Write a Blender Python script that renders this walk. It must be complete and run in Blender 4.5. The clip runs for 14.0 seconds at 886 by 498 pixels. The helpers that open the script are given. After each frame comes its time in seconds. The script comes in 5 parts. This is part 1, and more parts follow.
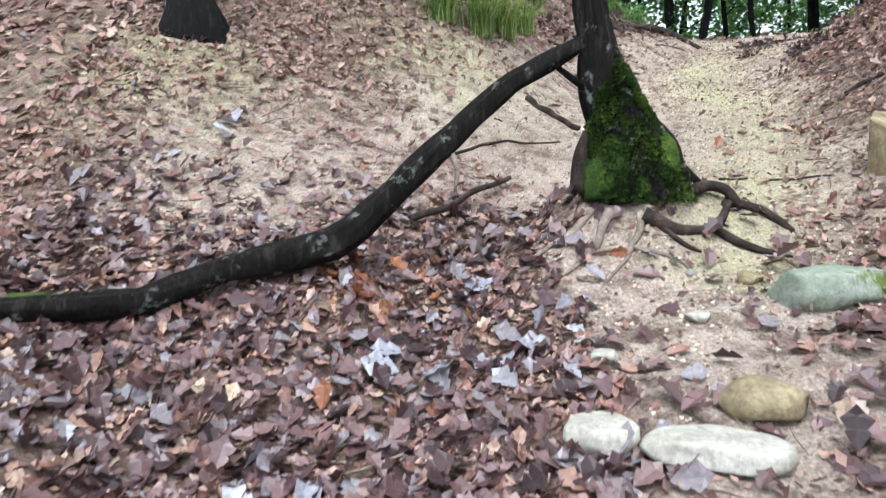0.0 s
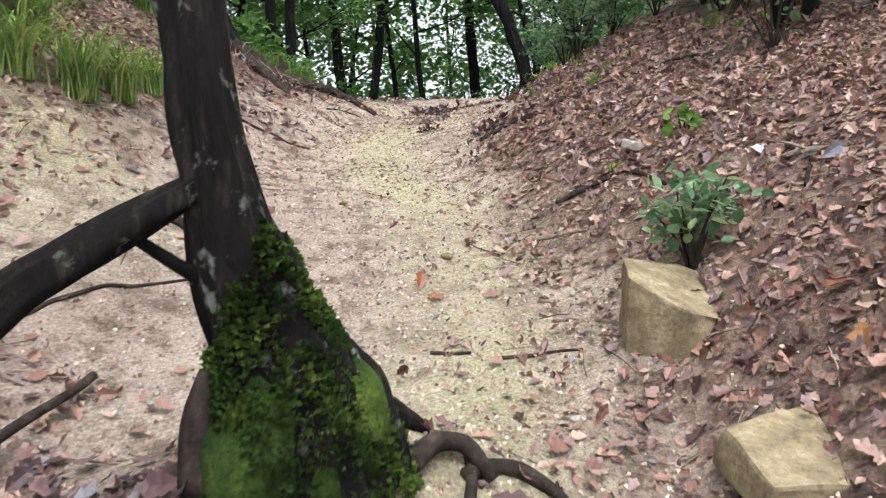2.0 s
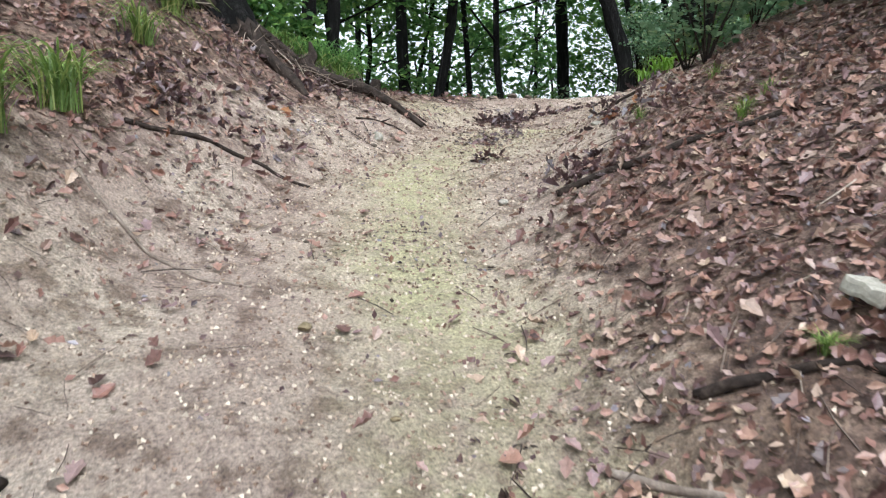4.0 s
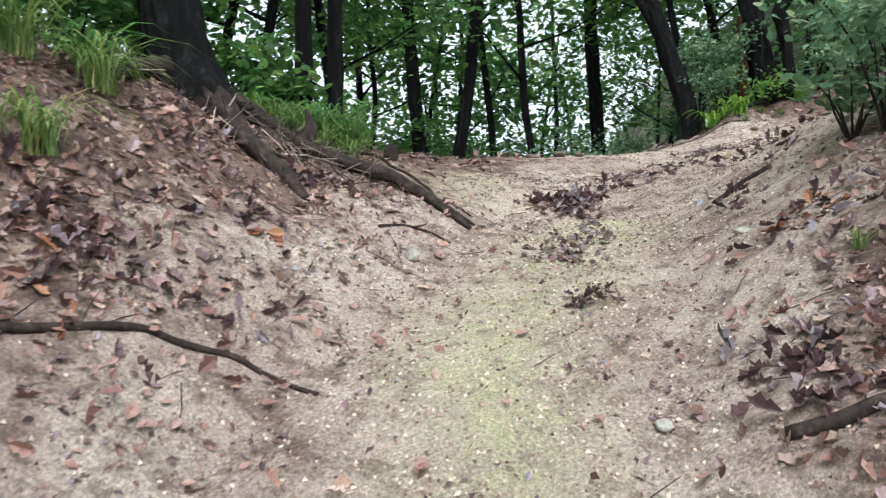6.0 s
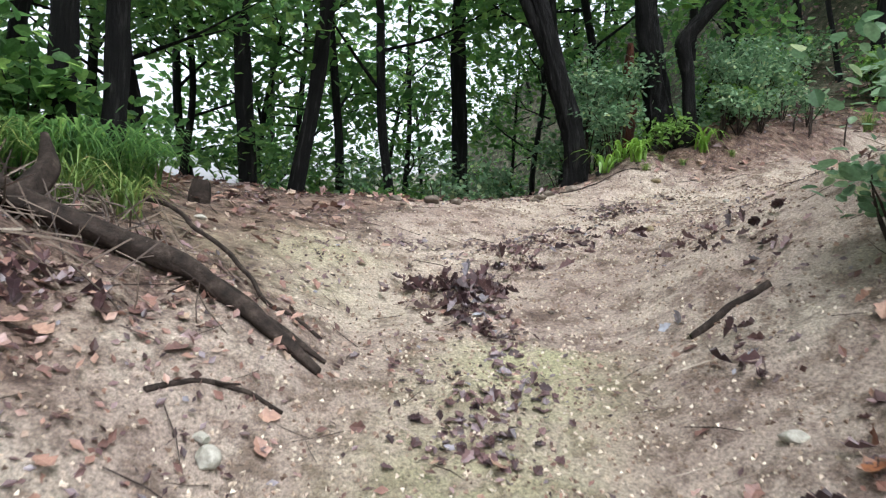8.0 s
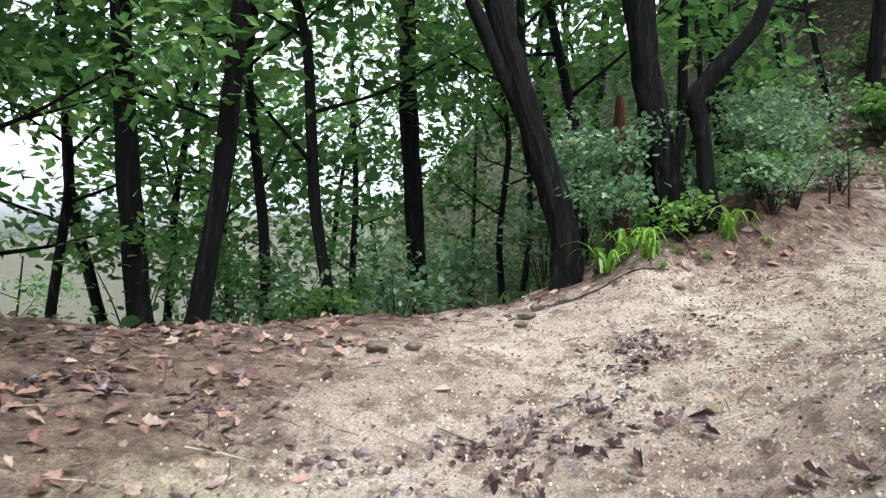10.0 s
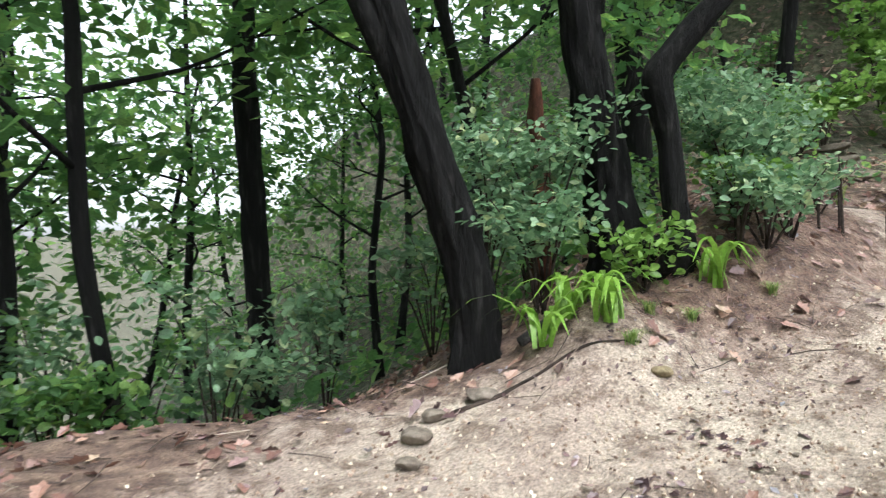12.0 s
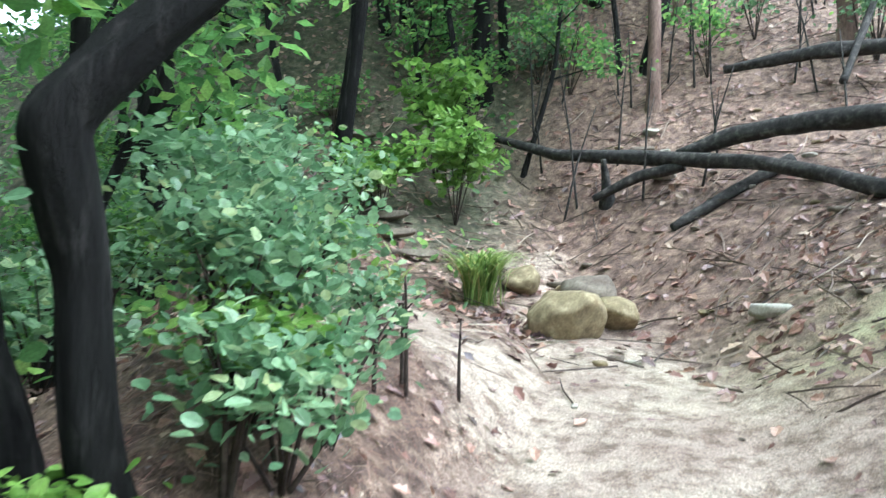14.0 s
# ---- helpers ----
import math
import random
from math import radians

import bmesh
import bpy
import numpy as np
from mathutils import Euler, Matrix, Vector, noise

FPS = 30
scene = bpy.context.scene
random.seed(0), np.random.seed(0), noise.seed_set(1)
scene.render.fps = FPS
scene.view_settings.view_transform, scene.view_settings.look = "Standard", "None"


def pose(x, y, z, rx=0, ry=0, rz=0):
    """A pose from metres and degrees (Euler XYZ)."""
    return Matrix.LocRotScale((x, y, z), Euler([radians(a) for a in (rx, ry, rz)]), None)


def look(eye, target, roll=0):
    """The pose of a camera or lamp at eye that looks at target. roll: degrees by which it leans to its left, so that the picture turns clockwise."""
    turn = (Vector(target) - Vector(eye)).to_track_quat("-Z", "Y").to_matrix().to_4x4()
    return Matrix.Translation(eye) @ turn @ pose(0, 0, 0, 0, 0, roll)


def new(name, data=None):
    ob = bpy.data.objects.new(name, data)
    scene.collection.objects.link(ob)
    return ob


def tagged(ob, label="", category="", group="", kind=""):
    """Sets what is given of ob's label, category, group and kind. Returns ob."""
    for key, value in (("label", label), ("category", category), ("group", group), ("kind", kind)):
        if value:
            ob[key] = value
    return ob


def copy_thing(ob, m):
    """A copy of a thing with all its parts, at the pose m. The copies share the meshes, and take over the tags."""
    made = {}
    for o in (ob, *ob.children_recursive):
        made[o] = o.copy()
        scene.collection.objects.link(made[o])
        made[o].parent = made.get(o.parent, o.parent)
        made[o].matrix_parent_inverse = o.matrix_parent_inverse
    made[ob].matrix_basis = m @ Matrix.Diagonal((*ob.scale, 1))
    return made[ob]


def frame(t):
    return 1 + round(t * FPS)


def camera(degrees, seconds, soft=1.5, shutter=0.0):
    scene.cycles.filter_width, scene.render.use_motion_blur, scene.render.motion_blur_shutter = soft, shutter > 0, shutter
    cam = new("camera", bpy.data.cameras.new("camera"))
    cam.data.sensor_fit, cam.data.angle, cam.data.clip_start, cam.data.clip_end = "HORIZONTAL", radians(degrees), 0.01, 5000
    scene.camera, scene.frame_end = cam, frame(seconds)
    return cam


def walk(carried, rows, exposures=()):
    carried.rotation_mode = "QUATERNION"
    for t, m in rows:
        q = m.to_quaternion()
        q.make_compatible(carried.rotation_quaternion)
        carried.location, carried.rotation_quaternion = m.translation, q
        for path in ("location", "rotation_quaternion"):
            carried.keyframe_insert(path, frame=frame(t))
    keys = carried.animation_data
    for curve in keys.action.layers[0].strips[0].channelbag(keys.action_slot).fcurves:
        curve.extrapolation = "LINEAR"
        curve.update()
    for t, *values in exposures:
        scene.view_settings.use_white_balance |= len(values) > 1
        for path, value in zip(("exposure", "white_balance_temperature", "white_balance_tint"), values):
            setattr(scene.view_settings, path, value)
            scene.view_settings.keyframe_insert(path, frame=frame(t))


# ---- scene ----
cam = camera(62.5, 14.0, 1.2, 0.2)
PATH = [
    (0, (0.085, 0.115, 1.43), (0.055, 2.109, 1.281), -0.4),
    (0.5, (0.127, 0.527, 1.582), (0.253, 2.522, 1.548), -2.2),
    (1, (0.233, 1.05, 1.664), (0.746, 2.981, 1.584), -3.6),
    (1.5, (0.418, 1.495, 1.857), (1.176, 3.344, 1.775), -1.7),
    (2, (0.551, 1.894, 2.065), (1.364, 3.72, 1.995), -1.6),
    (2.5, (0.89, 2.388, 2.216), (1.814, 4.16, 2.137), -1.7),
    (3, (1.136, 2.826, 2.436), (2.035, 4.609, 2.327), 1.0),
    (3.5, (1.423, 3.31, 2.586), (2.183, 5.154, 2.434), 2.6),
    (3.7, (1.529, 3.542, 2.64), (2.177, 5.428, 2.494), 2.6),
    (5.8, (1.812, 5.729, 3.438), (2.359, 7.651, 3.358), -0.3),
    (6, (1.861, 5.936, 3.469), (2.471, 7.84, 3.393), -0.7),
    (6.5, (1.897, 6.405, 3.632), (2.709, 8.231, 3.573), -0.2),
    (7, (2.12, 6.858, 3.755), (3.087, 8.608, 3.712), 0.8),
    (7.5, (2.244, 7.339, 3.88), (3.256, 9.063, 3.802), 2.0),
    (8, (2.46, 7.837, 4.037), (3.487, 9.551, 3.952), 2.7),
    (8.5, (2.653, 8.32, 4.199), (3.689, 10.029, 4.131), 2.9),
    (9, (2.843, 8.703, 4.465), (3.935, 10.378, 4.409), 1.5),
    (11.3, (4.491, 10.621, 4.845), (5.673, 12.233, 4.908), 0.4),
    (11.5, (4.633, 10.807, 4.861), (5.857, 12.388, 4.917), 0.1),
    (12, (4.922, 11.26, 5.012), (6.311, 12.699, 5.039), -0.3),
    (12.5, (5.409, 11.587, 5.19), (6.972, 12.835, 5.198), -1.2),
    (13, (5.924, 11.822, 5.351), (7.63, 12.865, 5.353), -1.9),
    (13.5, (6.51, 11.948, 5.497), (8.384, 12.647, 5.489), -1.1),
    (14, (7.165, 12.053, 5.677), (9.11, 12.508, 5.774), 1.6),
]
walk(cam, [(t, look(eye, target, roll)) for t, eye, target, roll in PATH],
     [(0, 1.5, 5700, 8), (0.6, 1.2, 5600, 8), (1, 1.3, 6250, 14), (1.5, 1.4, 6250, 14), (2.5, 1.47, 5950, 13), (3.5, 1.32, 5850, 11), (6, 1.42, 5750, 10), (8, 1.47, 5900, 11), (9, 1.65, 5950, 11), (11.5, 1.85, 5750, 8), (12.5, 2.08, 6250, 11), (13, 2.2, 5750, 8), (14, 2.6, 5400, 4)])

# ---- sky and light ----
world = bpy.data.worlds.new("sky")
scene.world = world
world.use_nodes = True
wn = world.node_tree
sky = wn.nodes.new("ShaderNodeTexSky")
sky.sky_type, sky.sun_disc = "NISHITA", False
sky.sun_elevation, sky.sun_rotation = radians(62), radians(190)
sky.dust_density, sky.air_density = 4.0, 1.0
grey = wn.nodes.new("ShaderNodeHueSaturation")
grey.inputs["Saturation"].default_value = 0.18
wn.links.new(sky.outputs["Color"], grey.inputs["Color"])
wn.links.new(grey.outputs["Color"], wn.nodes["Background"].inputs["Color"])
wn.nodes["Background"].inputs["Strength"].default_value = 0.15
sun = new("sun", bpy.data.lights.new("sun", "SUN"))
sun.data.energy, sun.data.angle, sun.data.color = 0.7, radians(40), (1.0, 0.97, 0.92)
sun.matrix_world = look((0, 0, 30), (-1.5, 14.0, 0))


# ---- materials ----
def tree_of(name):
    m = bpy.data.materials.new(name)
    m.use_nodes = True
    return m, m.node_tree.nodes, m.node_tree.links, m.node_tree.nodes["Principled BSDF"]


def ramp(nodes, stops):
    r = nodes.new("ShaderNodeValToRGB")
    for k, (p, c) in enumerate(stops):
        e = r.color_ramp.elements[k] if k < 2 else r.color_ramp.elements.new(p)
        e.position, e.color = p, (*c, 1)
    return r


def noise_of(nodes, links, scale, detail=4, stretch=(1, 1, 1), rough=0.6):
    co, mp, n = nodes.new("ShaderNodeTexCoord"), nodes.new("ShaderNodeMapping"), nodes.new("ShaderNodeTexNoise")
    mp.inputs["Scale"].default_value = stretch
    n.inputs["Scale"].default_value, n.inputs["Detail"].default_value, n.inputs["Roughness"].default_value = scale, detail, rough
    links.new(co.outputs["Object"], mp.inputs["Vector"])
    links.new(mp.outputs["Vector"], n.inputs["Vector"])
    return n


def mixed(nodes, links, kind, fac, a, b):
    m = nodes.new("ShaderNodeMix")
    m.data_type, m.blend_type = "RGBA", kind
    for socket, value in ((m.inputs[0], fac), (m.inputs[6], a), (m.inputs[7], b)):
        if hasattr(value, "links"):
            links.new(value, socket)
        else:
            socket.default_value = value
    return m.outputs[2]


def surface(name, stops, scale=3, fine=40, rough=0.8, bump=0.4, stretch=(1, 1, 1), depth=0.02, patch=None):
    """A rough natural surface: broad tints, fine grain and relief; patch adds moss or lichen (colour, scale, threshold)."""
    m, n, l, b = tree_of(name)
    broad, grain = noise_of(n, l, scale, 5, stretch), noise_of(n, l, fine, 6, stretch, 0.7)
    r = ramp(n, stops)
    l.new(broad.outputs["Fac"], r.inputs["Fac"])
    g = ramp(n, [(0.25, (0.45, 0.45, 0.45)), (0.75, (1.35, 1.35, 1.35))])
    l.new(grain.outputs["Fac"], g.inputs["Fac"])
    col = mixed(n, l, "MULTIPLY", 0.85, r.outputs["Color"], g.outputs["Color"])
    if patch:
        tint, pscale, at = patch
        p = noise_of(n, l, pscale, 5)
        pr = ramp(n, [(at, (0, 0, 0)), (at + 0.08, (1, 1, 1))])
        l.new(p.outputs["Fac"], pr.inputs["Fac"])
        col = mixed(n, l, "MIX", pr.outputs["Color"], col, (*tint, 1))
    l.new(col, b.inputs["Base Color"])
    b.inputs["Roughness"].default_value = rough
    b.inputs["Specular IOR Level"].default_value = 0.2
    bp = n.new("ShaderNodeBump")
    bp.inputs["Strength"].default_value, bp.inputs["Distance"].default_value = bump, depth
    l.new(grain.outputs["Fac"], bp.inputs["Height"])
    l.new(bp.outputs["Normal"], b.inputs["Normal"])
    return m


def leafy(name, stops, rough=0.5, through_light=0.35, veins=60):
    """Leaves: each leaf takes its own tint; light passes through thin ones."""
    m, n, l, b = tree_of(name)
    geo = n.new("ShaderNodeNewGeometry")
    r = ramp(n, stops)
    l.new(geo.outputs["Random Per Island"], r.inputs["Fac"])
    fine = noise_of(n, l, veins, 3)
    g = ramp(n, [(0.3, (0.65, 0.65, 0.65)), (0.7, (1.25, 1.25, 1.25))])
    l.new(fine.outputs["Fac"], g.inputs["Fac"])
    col = mixed(n, l, "MULTIPLY", 0.8, r.outputs["Color"], g.outputs["Color"])
    l.new(col, b.inputs["Base Color"])
    b.inputs["Roughness"].default_value = rough
    if through_light:
        tr, mx = n.new("ShaderNodeBsdfTranslucent"), n.new("ShaderNodeMixShader")
        l.new(col, tr.inputs["Color"])
        mx.inputs[0].default_value = through_light
        l.new(b.outputs[0], mx.inputs[1])
        l.new(tr.outputs[0], mx.inputs[2])
        l.new(mx.outputs[0], n["Material Output"].inputs["Surface"])
    return m


def ground_material():
    m, n, l, b = tree_of("trail_ground")
    sand_at, green_at = n.new("ShaderNodeAttribute"), n.new("ShaderNodeAttribute")
    sand_at.attribute_name, green_at.attribute_name = "sand", "green"
    broad, mid, grain = noise_of(n, l, 1.3, 5), noise_of(n, l, 9, 5), noise_of(n, l, 70, 7, rough=0.75)
    sand = ramp(n, [(0.3, (0.33, 0.245, 0.20)), (0.5, (0.45, 0.36, 0.295)), (0.7, (0.57, 0.485, 0.39))])
    l.new(broad.outputs["Fac"], sand.inputs["Fac"])
    earth = ramp(n, [(0.3, (0.09, 0.055, 0.043)), (0.5, (0.21, 0.138, 0.105)), (0.7, (0.36, 0.255, 0.185))])
    l.new(mid.outputs["Fac"], earth.inputs["Fac"])
    edge = n.new("ShaderNodeMath")
    edge.operation = "MULTIPLY_ADD"
    l.new(mid.outputs["Fac"], edge.inputs[0])
    edge.inputs[1].default_value = 0.9
    off = n.new("ShaderNodeMath")
    off.operation, off.inputs[1].default_value = "SUBTRACT", 0.45
    l.new(sand_at.outputs["Fac"], off.inputs[0])
    l.new(off.outputs[0], edge.inputs[2])
    cut = ramp(n, [(0.3, (0, 0, 0)), (0.62, (1, 1, 1))])
    l.new(edge.outputs[0], cut.inputs["Fac"])
    col = mixed(n, l, "MIX", cut.outputs["Color"], earth.outputs["Color"], sand.outputs["Color"])
    wood_at = n.new("ShaderNodeAttribute")
    wood_at.attribute_name = "wood"
    floor_tint = ramp(n, [(0.35, (0.035, 0.05, 0.022)), (0.5, (0.075, 0.085, 0.045)), (0.65, (0.13, 0.115, 0.075))])
    l.new(mid.outputs["Fac"], floor_tint.inputs["Fac"])
    col = mixed(n, l, "MIX", wood_at.outputs["Fac"], col, floor_tint.outputs["Color"])
    blot = noise_of(n, l, 5.5, 6, rough=0.7)
    br = ramp(n, [(0.38, (0.34, 0.28, 0.25)), (0.53, (1, 1, 1))])
    l.new(blot.outputs["Fac"], br.inputs["Fac"])
    col = mixed(n, l, "MULTIPLY", 0.85, col, br.outputs["Color"])
    gm = n.new("ShaderNodeMath")
    gm.operation = "MULTIPLY"
    l.new(green_at.outputs["Fac"], gm.inputs[0])
    gr = ramp(n, [(0.3, (0.25, 0.25, 0.25)), (0.55, (1, 1, 1))])
    l.new(mid.outputs["Fac"], gr.inputs["Fac"])
    l.new(gr.outputs["Color"], gm.inputs[1])
    col = mixed(n, l, "MIX", gm.outputs[0], col, (0.45, 0.42, 0.25, 1))
    g = ramp(n, [(0.32, (0.25, 0.24, 0.23)), (0.5, (0.95, 0.95, 0.95)), (0.68, (1.7, 1.68, 1.62))])
    l.new(grain.outputs["Fac"], g.inputs["Fac"])
    col = mixed(n, l, "MULTIPLY", 0.9, col, g.outputs["Color"])
    l.new(col, b.inputs["Base Color"])
    b.inputs["Roughness"].default_value = 0.85
    b1, b2 = n.new("ShaderNodeBump"), n.new("ShaderNodeBump")
    b1.inputs["Strength"].default_value, b1.inputs["Distance"].default_value = 1.0, 0.05
    b2.inputs["Strength"].default_value, b2.inputs["Distance"].default_value = 1.0, 0.02
    l.new(mid.outputs["Fac"], b1.inputs["Height"])
    l.new(grain.outputs["Fac"], b2.inputs["Height"])
    l.new(b1.outputs["Normal"], b2.inputs["Normal"])
    l.new(b2.outputs["Normal"], b.inputs["Normal"])
    return m


GROUND = ground_material()
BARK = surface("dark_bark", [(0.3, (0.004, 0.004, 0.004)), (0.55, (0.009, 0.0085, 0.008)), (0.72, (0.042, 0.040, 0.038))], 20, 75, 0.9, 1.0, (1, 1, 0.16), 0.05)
BARK_NEAR = surface("lichened_bark", [(0.3, (0.005, 0.004, 0.003)), (0.55, (0.015, 0.012, 0.010)), (0.72, (0.065, 0.056, 0.047))], 24, 80, 0.85, 1.0, (1, 1, 0.22), 0.05,
                    ((0.30, 0.33, 0.29), 9, 0.60))
MOSS = surface("green_moss", [(0.3, (0.012, 0.030, 0.005)), (0.5, (0.045, 0.085, 0.012)), (0.72, (0.14, 0.20, 0.03))], 7, 90, 0.95, 1.0, (1, 1, 1), 0.02)
ROOT = surface("pale_root_bark", [(0.3, (0.13, 0.10, 0.08)), (0.55, (0.26, 0.21, 0.17)), (0.75, (0.42, 0.36, 0.30))], 8, 60, 0.8, 0.7, (1, 1, 1), 0.01)
DARKROOT = surface("brown_root_bark", [(0.3, (0.015, 0.011, 0.009)), (0.55, (0.04, 0.029, 0.023)), (0.75, (0.10, 0.075, 0.06))], 16, 60, 0.85, 0.8, (1, 1, 1), 0.012)
DEADWOOD = surface("grey_dead_wood", [(0.3, (0.018, 0.017, 0.017)), (0.55, (0.05, 0.047, 0.044)), (0.75, (0.15, 0.135, 0.125))], 12, 50, 0.85, 0.8, (1, 1, 1), 0.015)
REDWOOD = surface("rotten_red_wood", [(0.3, (0.02, 0.008, 0.005)), (0.55, (0.075, 0.028, 0.016)), (0.75, (0.16, 0.065, 0.035))], 8, 50, 0.9, 0.9, (1, 1, 0.3), 0.02)
PINE = surface("pinkish_pine_bark", [(0.3, (0.12, 0.075, 0.06)), (0.55, (0.22, 0.15, 0.125)), (0.75, (0.34, 0.25, 0.21))], 5, 40, 0.9, 0.7, (1, 1, 0.3), 0.02)
ROCK = surface("ochre_rock", [(0.3, (0.14, 0.108, 0.065)), (0.55, (0.28, 0.228, 0.135)), (0.75, (0.43, 0.37, 0.24))], 9, 60, 0.85, 0.5, (1, 1, 1), 0.012, ((0.15, 0.105, 0.055), 6, 0.62))
PALEROCK = surface("pale_grey_stone", [(0.3, (0.30, 0.28, 0.23)), (0.55, (0.42, 0.40, 0.34)), (0.75, (0.55, 0.53, 0.46))], 5, 50, 0.85, 0.4, (1, 1, 1), 0.01)
MOSSROCK = surface("mossy_grey_stone", [(0.3, (0.16, 0.19, 0.14)), (0.55, (0.27, 0.30, 0.24)), (0.75, (0.38, 0.40, 0.34))], 5, 45, 0.9, 0.6, (1, 1, 1), 0.012, ((0.12, 0.15, 0.035), 7, 0.56))
SLATE = surface("brown_step_stone", [(0.3, (0.09, 0.07, 0.055)), (0.55, (0.18, 0.15, 0.12)), (0.75, (0.30, 0.26, 0.21))], 4, 40, 0.85, 0.5, (1, 1, 1), 0.012)
LITTER = leafy("fallen_oak_leaves", [(0.0, (0.055, 0.030, 0.026)), (0.22, (0.14, 0.075, 0.062)), (0.45, (0.25, 0.13, 0.10)), (0.7, (0.38, 0.235, 0.17)), (0.85, (0.23, 0.15, 0.15)), (1.0, (0.46, 0.34, 0.24))], 0.42, 0.1)
WETLEAF = leafy("dark_wet_leaves", [(0.0, (0.035, 0.020, 0.022)), (0.5, (0.10, 0.055, 0.055)), (0.8, (0.17, 0.10, 0.095)), (1.0, (0.24, 0.23, 0.25))], 0.35, 0.08)
PALELEAF = leafy("grey_upturned_leaves", [(0.0, (0.16, 0.14, 0.16)), (0.6, (0.30, 0.29, 0.33)), (1.0, (0.45, 0.46, 0.50))], 0.4, 0.1)
ORANGE = leafy("orange_leaves", [(0.0, (0.16, 0.055, 0.028)), (0.6, (0.28, 0.11, 0.05)), (1.0, (0.40, 0.20, 0.09))], 0.45, 0.2)
TWIG = leafy("dry_twigs", [(0.0, (0.03, 0.02, 0.016)), (0.5, (0.10, 0.072, 0.055)), (0.85, (0.22, 0.17, 0.13)), (1.0, (0.40, 0.34, 0.27))], 0.8, 0.0)
GRIT = leafy("loose_grit", [(0.0, (0.12, 0.075, 0.055)), (0.35, (0.33, 0.23, 0.165)), (0.6, (0.52, 0.42, 0.32)), (1.0, (0.66, 0.58, 0.46))], 0.85, 0.0)
GREEN = leafy("oak_foliage", [(0.0, (0.065, 0.15, 0.05)), (0.4, (0.12, 0.25, 0.075)), (0.75, (0.18, 0.34, 0.095)), (1.0, (0.30, 0.46, 0.12))], 0.5, 0.68)
LIME = leafy("bright_young_foliage", [(0.0, (0.09, 0.18, 0.03)), (0.5, (0.15, 0.28, 0.05)), (1.0, (0.24, 0.38, 0.09))], 0.45, 0.5)
BLUEGREEN = leafy("grey_green_foliage", [(0.0, (0.085, 0.17, 0.085)), (0.5, (0.16, 0.28, 0.145)), (0.85, (0.25, 0.38, 0.21)), (1.0, (0.40, 0.46, 0.22))], 0.4, 0.45)
GRASS = leafy("grass_blades", [(0.0, (0.10, 0.17, 0.04)), (0.5, (0.19, 0.30, 0.07)), (0.85, (0.32, 0.40, 0.12)), (1.0, (0.42, 0.36, 0.14))], 0.5, 0.4)
STRAP = leafy("strap_leaves", [(0.0, (0.10, 0.20, 0.02)), (0.6, (0.20, 0.36, 0.05)), (0.92, (0.30, 0.42, 0.08)), (1.0, (0.42, 0.27, 0.08))], 0.4, 0.4)


# ---- mesh tools ----
def lattice(seed, n=64):
    return np.random.RandomState(seed).rand(n, n)


def smooth_noise(x, y, cell, seed):
    """Value noise from -1 to 1 over the plan."""
    g = lattice(seed)
    u, v = np.asarray(x) / cell, np.asarray(y) / cell
    i, j = np.floor(u).astype(int), np.floor(v).astype(int)
    a, b = u - i, v - j
    a, b = a * a * (3 - 2 * a), b * b * (3 - 2 * b)
    q = lambda di, dj: g[(i + di) % 64, (j + dj) % 64]
    return 2 * ((q(0, 0) * (1 - a) + q(1, 0) * a) * (1 - b) + (q(0, 1) * (1 - a) + q(1, 1) * a) * b) - 1


def mesh_of(name, verts, faces, material, smooth=True):
    me = bpy.data.meshes.new(name)
    me.from_pydata(np.asarray(verts, float).tolist() if not isinstance(verts, list) else verts, [], faces if isinstance(faces, list) else faces.tolist())
    me.materials.append(material)
    if smooth:
        me.polygons.foreach_set("use_smooth", [True] * len(me.polygons))
    return me


def part(name, verts, faces, material, parent=None, label="", smooth=True, kind=""):
    ob = new(name, mesh_of(name, verts, faces, material, smooth))
    ob.parent = parent
    return tagged(ob, label=label, kind=kind)


def thing(name, base, label, category, group="", turn=0):
    ob = new(name)
    ob.empty_display_size = 0.1
    ob.matrix_basis = Matrix.Translation(base) @ Matrix.Rotation(radians(turn), 4, "Z")
    return tagged(ob, label=label, category=category, group=group)


def scatter(template, faces, places, turns, sizes):
    """Many small pieces as one mesh: template vertices turned, sized and set at each place."""
    t = np.asarray(template, float)
    v = np.einsum("nij,kj->nki", turns, t) * np.asarray(sizes).reshape(len(places), 1, -1) + np.asarray(places)[:, None, :]
    n, k = len(places), len(t)
    out = []
    for f in faces:
        out.append(np.asarray(f)[None, :] + (np.arange(n) * k)[:, None])
    by = [o.tolist() for o in out]
    return v.reshape(-1, 3), [f for o in by for f in o]


